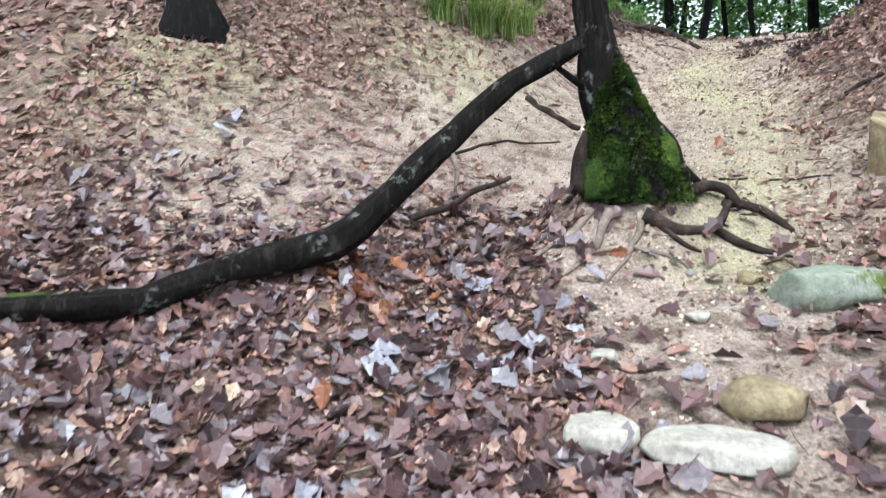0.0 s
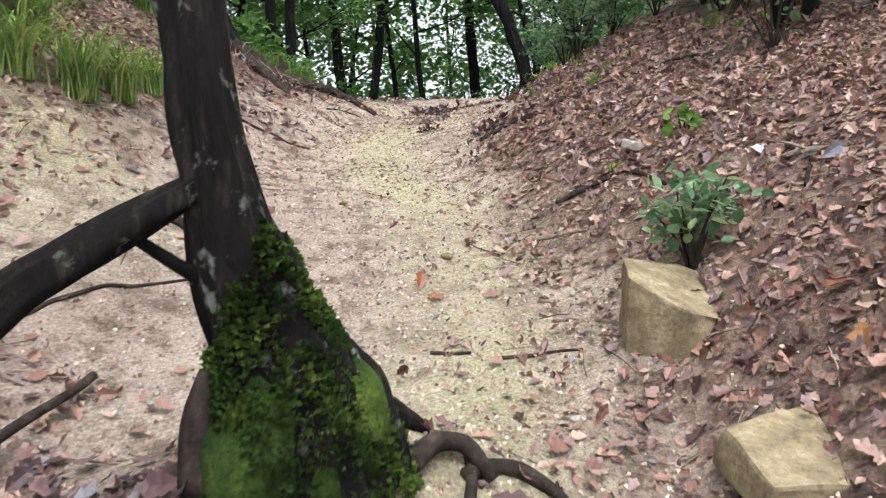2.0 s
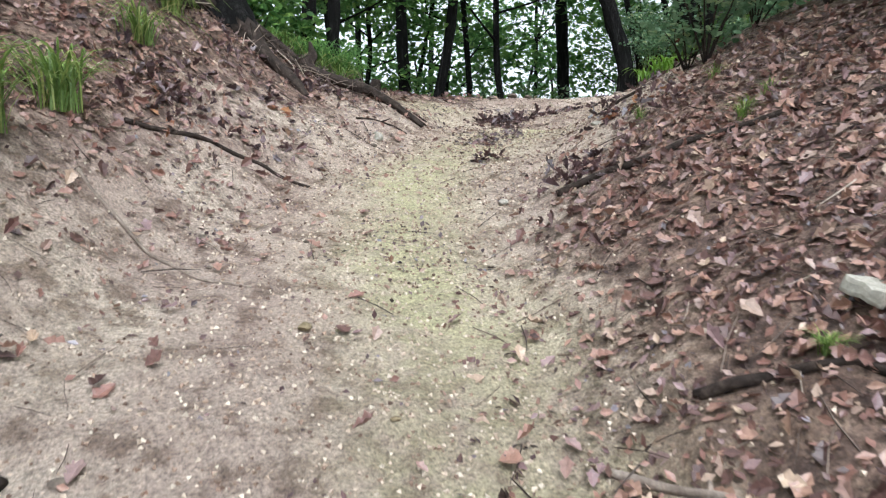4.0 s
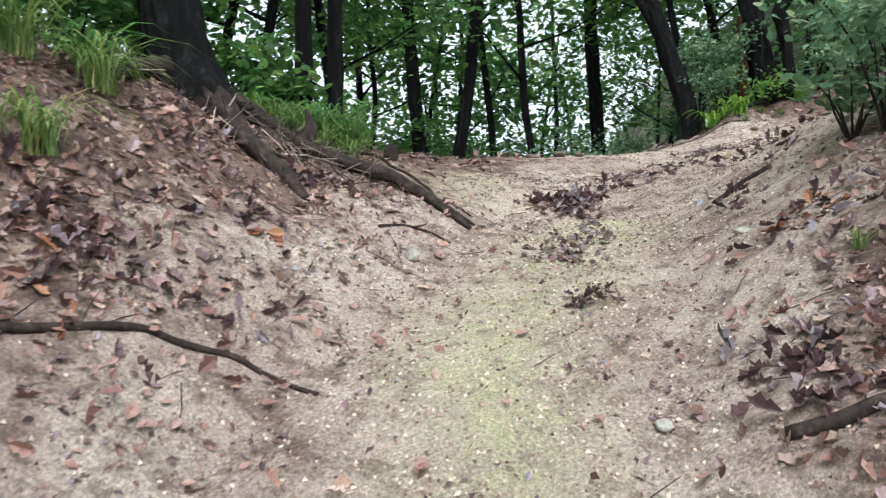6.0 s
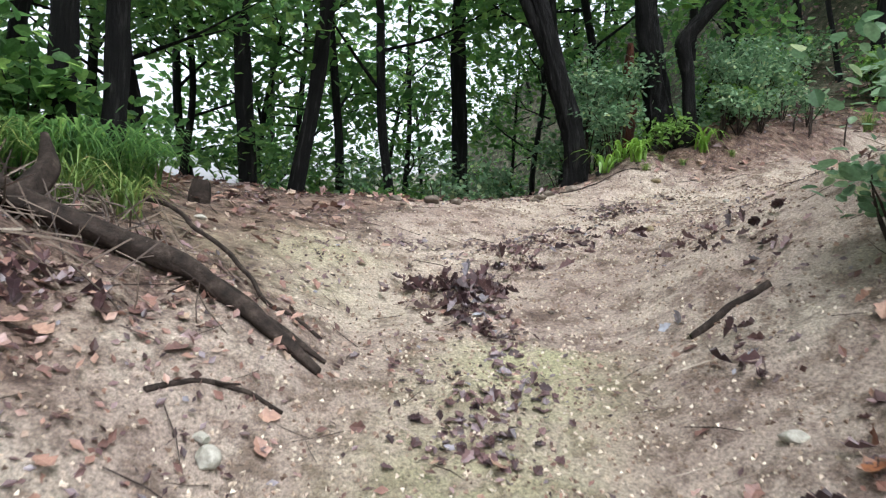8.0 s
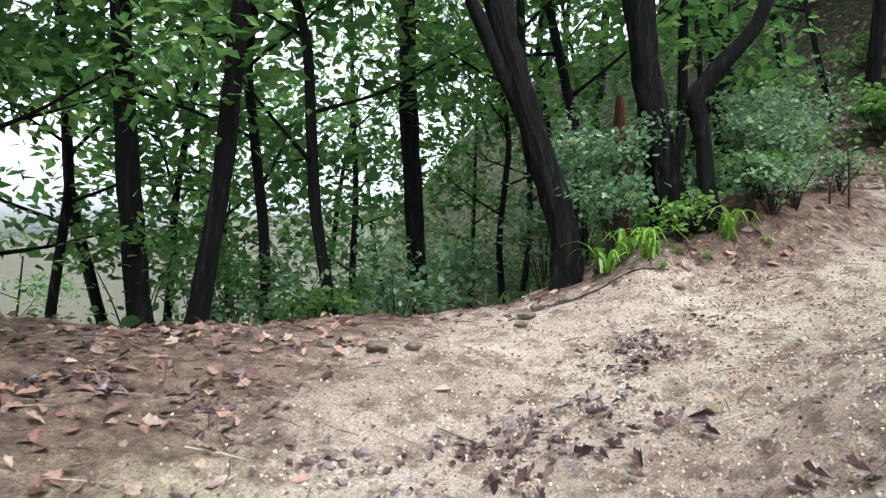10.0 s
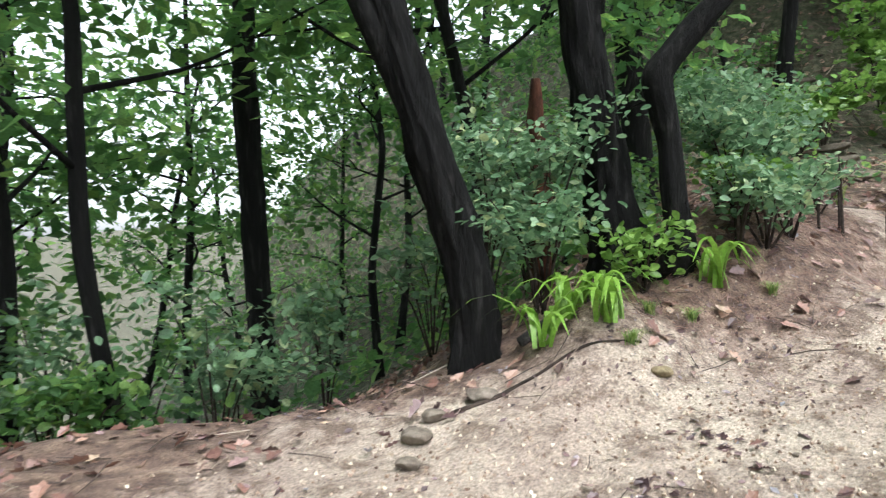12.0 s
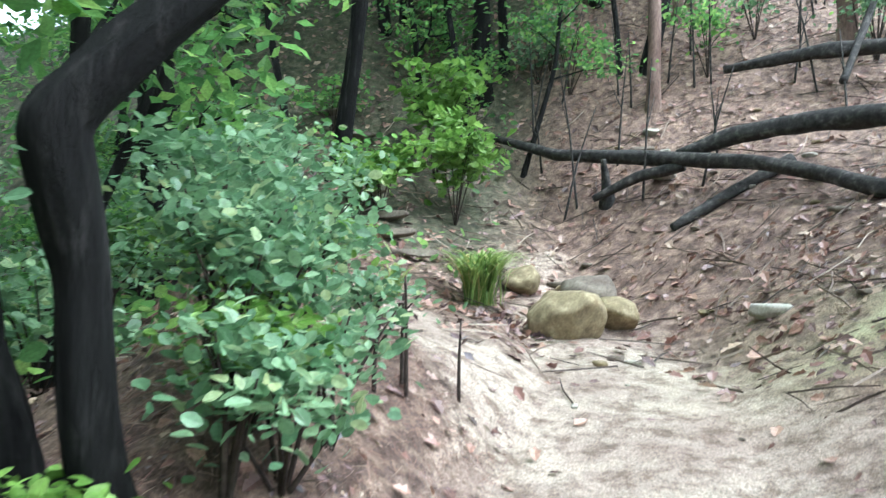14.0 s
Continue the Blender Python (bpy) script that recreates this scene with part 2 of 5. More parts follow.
def turns_of(rng, n, tilt=0.5, normals=None):
    """Random turns about the vertical with a random tilt."""
    a, b, c = rng.rand(n) * 2 * np.pi, rng.randn(n) * tilt, rng.randn(n) * tilt
    ca, sa, cb, sb, cc, sc = np.cos(a), np.sin(a), np.cos(b), np.sin(b), np.cos(c), np.sin(c)
    z, o = np.zeros(n), np.ones(n)
    rz = np.stack([np.stack([ca, -sa, z], -1), np.stack([sa, ca, z], -1), np.stack([z, z, o], -1)], 1)
    rx = np.stack([np.stack([o, z, z], -1), np.stack([z, cb, -sb], -1), np.stack([z, sb, cb], -1)], 1)
    ry = np.stack([np.stack([cc, z, sc], -1), np.stack([z, o, z], -1), np.stack([-sc, z, cc], -1)], 1)
    m = rx @ ry @ rz
    if normals is not None:
        x = np.stack([normals[:, 2], z, -normals[:, 0]], -1)
        x /= np.linalg.norm(x, axis=1, keepdims=True)
        y = np.cross(normals, x)
        m = np.stack([x, y, normals], -1) @ m
    return m


def curve_points(points, radii, step):
    """A smooth line through the points, with its radii, in steps of about that length."""
    p, r = np.asarray(points, float), np.asarray(radii, float)
    k = np.r_[0, np.cumsum(np.linalg.norm(np.diff(p, axis=0), axis=1))]
    s = np.linspace(0, k[-1], max(3, int(k[-1] / step) + 1))
    q = np.stack([np.interp(s, k, p[:, c]) for c in range(3)] + [np.interp(s, k, r)], 1)
    for _ in range(max(1, int(0.18 * k[-1] / len(p) / step))):
        q[1:-1] = (q[:-2] + 2 * q[1:-1] + q[2:]) / 4
    return q[:, :3], q[:, 3]


def tube(points, radii, segs=8, step=0.1, rough=0.08, seed=0, ridges=0):
    """A tapered, uneven round limb along a line, closed at both ends."""
    p, r = curve_points(points, radii, step)
    t = np.gradient(p, axis=0)
    t /= np.linalg.norm(t, axis=1, keepdims=True) + 1e-9
    ref = np.array([1.0, 0.1, 0]) if abs(t[0][2]) > 0.7 else np.array([0, 0.1, 1.0])
    verts = []
    for k in range(len(p)):
        u = ref - t[k] * (ref @ t[k])
        u /= np.linalg.norm(u)
        w = np.cross(t[k], u)
        ref = u
        for a in range(segs):
            th = 2 * np.pi * a / segs
            d = u * np.cos(th) + w * np.sin(th)
            q = Vector((np.cos(th) * 1.3 + seed * 7.1, np.sin(th) * 1.3, k * step * 2.2))
            f = 1 + rough * 2 * noise.noise(q)
            if ridges:
                f += ridges * abs(noise.noise(Vector((np.cos(th) * 4 + seed, np.sin(th) * 4, k * step * 2.5)))) - ridges * 0.3
            verts.append(p[k] + d * r[k] * f)
    n = len(p)
    faces = [[k * segs + a, k * segs + (a + 1) % segs, (k + 1) * segs + (a + 1) % segs, (k + 1) * segs + a] for k in range(n - 1) for a in range(segs)]
    faces += [list(range(segs))[::-1], [(n - 1) * segs + a for a in range(segs)]]
    return np.array(verts), faces


def join(*pieces):
    vs, fs, k = [], [], 0
    for v, f in pieces:
        vs.append(np.asarray(v))
        fs += [[i + k for i in q] for q in f]
        k += len(v)
    return np.concatenate(vs), fs


# leaf outlines: along y, folded along the midrib
LEAF4 = [(0, 0, 0), (0.28, 0.45, 0.07), (0, 1, 0.02), (-0.28, 0.45, 0.07)]
LEAF4_F = [(0, 1, 2), (0, 2, 3)]
OAK = [(0, 0, 0), (0.10, 0.12, 0.03), (0.27, 0.38, 0.10), (0.20, 0.46, 0.06), (0.36, 0.66, 0.14), (0.17, 0.82, 0.05), (0, 1, 0.10),
       (-0.10, 0.12, 0.03), (-0.27, 0.38, 0.12), (-0.20, 0.46, 0.07), (-0.36, 0.66, 0.15), (-0.17, 0.82, 0.06), (0, 0.45, 0.0), (0, 0.75, 0.02)]
OAK_F = [(0, 1, 12), (1, 2, 12), (2, 3, 12), (3, 4, 13), (3, 13, 12), (4, 5, 13), (5, 6, 13),
         (0, 12, 7), (7, 12, 8), (8, 12, 9), (9, 13, 10), (9, 12, 13), (10, 13, 11), (11, 13, 6)]
CURLED = [(x * 0.7, y + 0.0, z * 2.2 + 0.25 * (y - 0.4) ** 2) for x, y, z in OAK]
ROUND = [(0, 0, 0), (0.22, 0.18, 0.05), (0.36, 0.5, 0.08), (0.25, 0.82, 0.05), (0, 1, 0), (-0.25, 0.82, 0.05), (-0.36, 0.5, 0.08), (-0.22, 0.18, 0.05), (0, 0.5, 0)]
ROUND_F = [(k, (k + 1) % 8, 8) for k in range(8)]

# ---- ground ----
CENTRE = [(-1.6, -6.0, -2.2), (-0.9, -3.0, -1.1), (-0.1, 0.0, 0.0), (0.5, 1.6, 0.52), (1.15, 2.8, 0.98), (1.75, 3.9, 1.25),
          (2.3, 5.0, 1.65), (2.45, 6.0, 2.0), (2.55, 7.4, 2.38), (3.1, 8.7, 2.85), (3.7, 9.5, 3.14), (4.3, 10.3, 3.37),
          (4.9, 11.1, 3.56), (5.6, 11.6, 3.80), (6.6, 11.95, 4.08), (8.2, 12.2, 4.42), (10.0, 12.3, 4.76), (11.9, 12.1, 4.97),
          (13.6, 12.4, 5.15), (15.5, 13.2, 5.6), (20.0, 15.0, 6.8)]
# left and right banks keyed by distance along the trail: distance, flat width, rise, slope
LEFT = [(0, 0.6, 1.0, 0.5), (6, 0.5, 0.9, 0.22), (8.5, 1.0, 4.0, 0.22), (10.5, 1.4, 3.5, 0.24), (12.3, 1.5, 2.8, 0.38), (14.3, 1.1, 1.6, 0.9),
        (16.5, 0.6, 1.6, 0.70), (18.3, 0.7, 0.85, 0.55), (19.3, 0.5, 0.55, 0.5), (20.3, 0.6, 0.32, 0.4), (21, 0.8, 0.16, 0.25), (21.7, 0.7, 0.32, 0.5), (22.5, 0.5, 0.75, 0.9), (24.0, 0.22, 0.75, 1.5), (27, 0.3, 0.3, 0.8), (40, 0.6, 0.4, 0.5)]
RIGHT = [(0, 0.6, 2.0, 0.5), (6, 0.7, 2.0, 0.4), (9, 0.5, 2.4, 0.75), (11.3, 0.35, 2.8, 0.85), (12.4, 0.28, 2.6, 0.85), (13.8, 0.28, 2.2, 0.68), (16.0, 0.6, 1.8, 0.55),
         (17.8, 0.42, 1.6, 0.65), (20, 0.4, 1.5, 0.55), (24, 0.8, 2.5, 0.5), (28, 0.7, 5.0, 0.8), (40, 0.8, 5.0, 0.6)]
EDGE = [(-40, 22.0), (-1.0, 20.0), (2.0, 16.6), (3.6, 15.2), (5.8, 15.1), (6.7, 14.75), (7.3, 14.1), (8.0, 14.0), (9.5, 13.9), (11.0, 14.2), (13.5, 15.5), (30, 26)]
# mounds and hollows: x, y, height, radius
MOUNDS = [(9.3, 13.0, 0.28, 0.6), (26.0, 18.0, 5.0, 6.0), (24.0, 31.0, 3.0, 8.0), (-8.5, 12.5, 3.5, 4.5), (8.1, 13.42, 0.14, 0.35), (0.93, 3.82, 0.42, 0.38), (0.2, 3.5, 0.08, 0.5), (-0.6, 2.6, -0.1, 0.9), (-0.55, 3.25, 0.17, 0.5), (0.2, 10.2, 0.75, 1.35), (-0.4, 8.0, 0.5, 1.1), (3.35, 10.65, 0.1, 0.45), (2.75, 4.45, 0.05, 0.5), (3.45, 5.4, 0.12, 0.6), (1.5, 3.85, 0.1, 0.3), (18.0, 29.0, 3.6, 5.0), (-2.4, 6.4, 0.5, 1.6), (1.6, 11.3, 0.35, 0.8)]

def dense(rows, s):
    a = np.array(rows, float)
    return np.stack([np.interp(s, a[:, 0], a[:, c]) for c in range(1, a.shape[1])], 1)


_c = np.array(CENTRE, float)
_k = np.r_[0, np.cumsum(np.hypot(*np.diff(_c[:, :2], axis=0).T))]
S = np.arange(0, _k[-1], 0.2)
LINE = dense(np.c_[_k, _c], S)
SIDES = np.c_[dense(LEFT, S), dense(RIGHT, S)]
for _ in range(12):
    LINE[1:-1] = (LINE[:-2] + 2 * LINE[1:-1] + LINE[2:]) / 4
    SIDES[1:-1] = (SIDES[:-2] + 2 * SIDES[1:-1] + SIDES[2:]) / 4
TAN = np.gradient(LINE[:, :2], axis=0)
GRADE = np.gradient(LINE[:, 2]) / np.hypot(*TAN.T)
TAN /= np.hypot(*TAN.T)[:, None]


def bank(d, width, rise, slope):
    e = np.maximum(d - width, 0)
    e = np.sqrt(e * e + 0.03) - 0.173
    return rise * (1 - np.exp(-e * slope / rise))


def beyond(x, y):
    """How far a place lies past the edge of the shoulder, negative on the near side."""
    e = np.array(EDGE, float)
    return (y - np.interp(x, e[:, 0], e[:, 1])) * 0.9


def height(x, y):
    x, y = np.broadcast_arrays(np.asarray(x, float), np.asarray(y, float))
    num, den = np.zeros(x.shape), np.zeros(x.shape)
    for (sx, sy, sz), (lw, lr, ls, rw, rr, rs), (tx, ty), g in zip(LINE, SIDES, TAN, GRADE):
        u, d = (x - sx) * tx + (y - sy) * ty, (x - sx) * ty - (y - sy) * tx
        k = (u * u + d * d + 0.02) ** -3
        num += k * (sz + g * 3 * np.tanh(u / 3) + np.where(d > 0, bank(d, rw, rr, rs), bank(-d, lw, lr, ls)))
        den += k
    z = num / den
    ramp_up = lambda a: 0.5 * (a + np.sqrt(a * a + 0.05))
    level = 4.16 + 0.35 * ramp_up(x - 6.8) + 0.12 * ramp_up(4.5 - x) + 1.5 * ramp_up(11.8 - y) + 1.5 * ramp_up(x - 11.5) + 1.2 * ramp_up(2.6 - x)
    z = 0.5 * (z + level - np.sqrt((z - level) ** 2 + 0.004))
    for mx, my, h, r in MOUNDS:
        z = z + h * np.exp(-((x - mx) ** 2 + (y - my) ** 2) / (r * r))
    b = beyond(x, y)
    soft = 0.5 * (b + np.sqrt(b * b + 0.02))
    z = z - 14 * (1 - np.exp(-soft * 0.55 / 14)) * 1.0
    e = (x - 17.0) + 0.1 * (y - 12.4)
    hill = 0.5 * (e + np.sqrt(e * e + 1.5))
    return z + 30 * (1 - np.exp(-0.5 * hill / 30))


def trail(x, y):
    """Distance along the trail and to its right, of the nearest place on it."""
    x, y = np.asarray(x, float), np.asarray(y, float)
    best, s, side = np.full(x.shape, 1e9), np.zeros(x.shape), np.zeros(x.shape)
    for k, ((sx, sy, _), (tx, ty)) in enumerate(zip(LINE, TAN)):
        q = (x - sx) ** 2 + (y - sy) ** 2
        near = q < best
        best, s = np.where(near, q, best), np.where(near, S[k], s)
        side = np.where(near, np.sign((x - sx) * ty - (y - sy) * tx), side)
    return s, np.sqrt(best) * side


def lines(lo, hi, step, far):
    a = list(np.arange(lo, hi, step))
    for sign in (1, -1):
        d = step
        while abs(a[-1 if sign > 0 else 0]) < far:
            d *= 1.12
            a.append(a[-1] + d) if sign > 0 else a.insert(0, a[0] - d)
    return np.array(a)


def near_line(x, y, pts):
    best = np.full(np.shape(x), 1e9)
    for (ax, ay), (bx, by) in zip(pts, pts[1:]):
        u = np.clip(((x - ax) * (bx - ax) + (y - ay) * (by - ay)) / ((bx - ax) ** 2 + (by - ay) ** 2), 0, 1)
        best = np.minimum(best, np.hypot(x - ax - u * (bx - ax), y - ay - u * (by - ay)))
    return best


def litter_at(x, y):
    """How thickly fallen leaves lie, 0 to 1."""
    s, d = trail(x, y)
    n = smooth_noise(x, y, 0.9, 3) * 0.5 + smooth_noise(x, y, 0.33, 4) * 0.3
    right = np.interp(s, [0, 8, 9.5, 11, 13, 15, 17, 19, 22, 24, 28, 40], [0.5, 0.5, 0.35, 0.45, 0.5, 1.0, 1.7, 1.9, 1.7, 1.7, 0.5, -0.8])
    left = np.interp(s, [0, 6, 8, 9.6, 10.4, 12, 14, 16, 18, 19.5, 21, 21.8, 22.6, 24, 28, 40], [0.2, 0.1, 0.3, 0.45, 1.6, 2.3, 2.0, 1.25, 1.1, 1.4, 2.4, 1.0, 0.35, 0.3, 0.2, -0.8])
    e = np.where(d > 0, d - right, -d - left)
    base = 1 / (1 + np.exp(-(e * 3.2 + n * 1.6)))
    start = np.clip((2.6 - np.hypot((x + 0.1), (y - 2.2))) / 1.2, 0, 1) * np.clip((0.95 - x + 0.25 * n) * 2.2, 0, 1)
    base = np.maximum(base, start)
    turn_off = np.exp(-(near_line(x, y, [(11.2, 12.4), (12.0, 13.5), (13.2, 14.3)]) / 0.55) ** 2)
    base = base * (1 - 0.9 * turn_off)
    bare = 0.5 * np.exp(-((x + 0.9) ** 2 + (y - 4.4) ** 2) / 1.3) + 0.55 * np.exp(-((x + 1.3) ** 2 + (y - 4.6) ** 2) / 0.9) + 0.7 * np.exp(-((x - 0.4) ** 2 + (y - 5.8) ** 2) / 1.2) + 1.2 * np.exp(-((x - 1.15) ** 2 + (y - 3.1) ** 2) / 0.2) + 1.2 * np.exp(-((x - 0.75) ** 2 + (y - 3.3) ** 2) / 0.08)
    base = np.maximum(base, 0.95 * np.exp(-((x - 2.0) ** 2 + (y - 11.1) ** 2) / 0.8) + 0.95 * np.exp(-((x - 2.95) ** 2 + (y - 11.45) ** 2) / 0.22) + 0.4 * n)
    past = 1 / (1 + np.exp(-(beyond(x, y) * 4 - 0.5)))
    return np.clip(np.maximum(base * (1 - 0.75 * np.clip(bare, 0, 1)), past), 0, 1)


gx, gy = lines(-3.2, 15.0, 0.045, 900), lines(-1.0, 17.0, 0.045, 900)
GX, GY = np.meshgrid(gx, gy)
far_fade = np.clip(1 - (np.hypot(GX - 6, GY - 9) - 18) / 30, 0, 1)
LIT = litter_at(GX, GY)
GZ = height(np.clip(GX, -60, 70), np.clip(GY, -60, 90))
rough_here = far_fade * (0.35 + 0.65 * LIT)
GZ = GZ + rough_here * (0.045 * smooth_noise(GX, GY, 0.62, 11) + 0.028 * smooth_noise(GX, GY, 0.27, 12) + 0.014 * smooth_noise(GX, GY, 0.12, 13))
GZ += far_fade * (0.012 * smooth_noise(GX, GY, 0.2, 14) + 0.007 * smooth_noise(GX, GY, 0.1, 15))
nx, ny = len(gx), len(gy)
vi = np.arange(nx * ny).reshape(ny, nx)
quads = np.stack([vi[:-1, :-1], vi[:-1, 1:], vi[1:, 1:], vi[1:, :-1]], -1).reshape(-1, 4)
ground_mesh = mesh_of("ground", np.stack([GX, GY, GZ], -1).reshape(-1, 3), quads, GROUND)
sand = ground_mesh.attributes.new("sand", "FLOAT", "POINT")
sand.data.foreach_set("value", (1 - LIT).reshape(-1))
gs, gd = trail(GX, GY)
strip = np.exp(-((gd + 0.05 + 0.15 * np.sin(gs * 1.3)) / 0.40) ** 2) * ((gs > 9.5) & (gs < 18.0)) * (0.85 + 0.4 * smooth_noise(GX, GY, 0.5, 21))
for mx, my, mr in ((12.3, 10.6, 0.85), (-2.0, 5.4, 0.7), (0.1, 6.6, 0.8), (3.95, 11.9, 0.55)):
    strip = np.maximum(strip, np.exp(-((GX - mx) ** 2 + (GY - my) ** 2) / (mr * mr)) * (0.6 + 0.4 * smooth_noise(GX, GY, 0.3, 22)))
green = ground_mesh.attributes.new("green", "FLOAT", "POINT")
green.data.foreach_set("value", np.clip(strip, 0, 1).reshape(-1))
wood = ground_mesh.attributes.new("wood", "FLOAT", "POINT")
wood.data.foreach_set("value", np.clip(np.maximum(np.maximum((beyond(GX, GY) - 0.5) / 1.5, (np.hypot(GX - 6, GY - 9) - 22) / 10), np.minimum((GX - 14.0) / 2.0, (GY - 12.8) / 1.2)), 0, 0.9).reshape(-1))
ground = tagged(new("ground", ground_mesh), "sandy eroded forest trail with leaf-covered banks", "ground", kind="structure")


def z_at(x, y):
    """The ground's height by its own mesh."""
    x, y = np.asarray(x, float), np.asarray(y, float)
    i, j = np.clip(np.searchsorted(gx, x) - 1, 0, nx - 2), np.clip(np.searchsorted(gy, y) - 1, 0, ny - 2)
    a, b = (x - gx[i]) / (gx[i + 1] - gx[i]), (y - gy[j]) / (gy[j + 1] - gy[j])
    return (GZ[j, i] * (1 - a) + GZ[j, i + 1] * a) * (1 - b) + (GZ[j + 1, i] * (1 - a) + GZ[j + 1, i + 1] * a) * b


def normal_at(x, y):
    e = 0.06
    n = np.stack([(z_at(x - e, y) - z_at(x + e, y)) / (2 * e), (z_at(x, y - e) - z_at(x, y + e)) / (2 * e), np.ones(np.shape(x))], -1)
    return n / np.linalg.norm(n, axis=-1, keepdims=True)


def on_ground(x, y, up=0.0):
    return Vector((x, y, float(z_at(x, y)) + up))


# ---- trees ----
def crown_leaves(rng, tips, per, spread, size, template=LEAF4, faces=LEAF4_F):
    """Leaves in loose, flat sprays round the twigs' ends."""
    tips = np.asarray(tips)
    n = len(tips) * per
    c = np.repeat(tips, per, axis=0)
    off = rng.randn(n, 3) * np.array([spread, spread, spread * 0.42])
    sizes = size * (0.65 + 0.7 * rng.rand(n))
    return scatter(template, faces, c + off, turns_of(rng, n, 0.55), sizes[:, None])


def build_tree(name, label, base, spine, radii, bark, foliage, limbs=6, first=0.35, reach=1.4, per=70, leaf=0.10, segs=12, step=0.12, ridges=0.0, seed=0, flare=1.5, group="", extra=()):
    """A tree: trunk along the spine (relative to its base), limbs from `first` of its height up, sprays of leaves."""
    rng = np.random.RandomState(seed)
    root = thing(name, base, label, "tree", group)
    sp = [(spine[0][0], spine[0][1], -0.6)] + [tuple(p) for p in spine]
    rr = [radii[0] * flare * 1.15, radii[0] * flare] + list(radii[1:])
    sp.insert(2, tuple(np.array(spine[0]) * 0.75 + np.array(spine[1]) * 0.25))
    rr.insert(2, radii[0] * 0.75 + radii[1] * 0.25)
    part("trunk", *tube(sp, rr, segs, step, 0.07, seed, ridges), bark, root)
    p, r = curve_points(spine, radii, 0.1)
    tips = []
    for k in range(limbs):
        f = first + (0.98 - first) * (k + 0.5 * rng.rand()) / max(limbs - 0.5, 1)
        i = min(int(f * len(p)), len(p) - 1)
        az, up = k * 2.4 + rng.rand(), 0.25 + 0.6 * rng.rand()
        ln = reach * (0.6 + 0.6 * rng.rand()) * (1.15 - 0.5 * f)
        d = np.array([np.cos(az), np.sin(az), up])
        d /= np.linalg.norm(d)
        e1, e2 = p[i] + d * ln * 0.5 + rng.randn(3) * 0.08, p[i] + d * ln + rng.randn(3) * 0.15
        r0 = max(r[i] * 0.45, 0.012)
        side = np.array([-d[1], d[0], 0.2]) * ln * 0.45 * (1 if k % 2 else -1)
        w = join(tube([p[i], e1, e2], [r0, r0 * 0.6, r0 * 0.25], 6, 0.18, 0.1, seed + k),
                 tube([e1, e1 + side * 0.6 + d * 0.2, e1 + side + d * ln * 0.3], [r0 * 0.5, r0 * 0.35, r0 * 0.15], 5, 0.2, 0.1, seed + k + 3))
        part("branch", *w, bark, root)
        tips += [e2, e1 + side + d * ln * 0.3, (e1 + e2) / 2, e1 + side * 0.6, e2 + rng.randn(3) * 0.3]
    for pts, rad in extra:
        part("stem", *tube(pts, rad, 10, 0.1, 0.07, seed + 9, ridges), bark, root)
    if tips and foliage:
        v, f = crown_leaves(rng, tips, int(per * 0.85), reach * 0.19, leaf * 1.05)
        part("crown", v, f, foliage, root, smooth=False, kind="stuff")
    return root


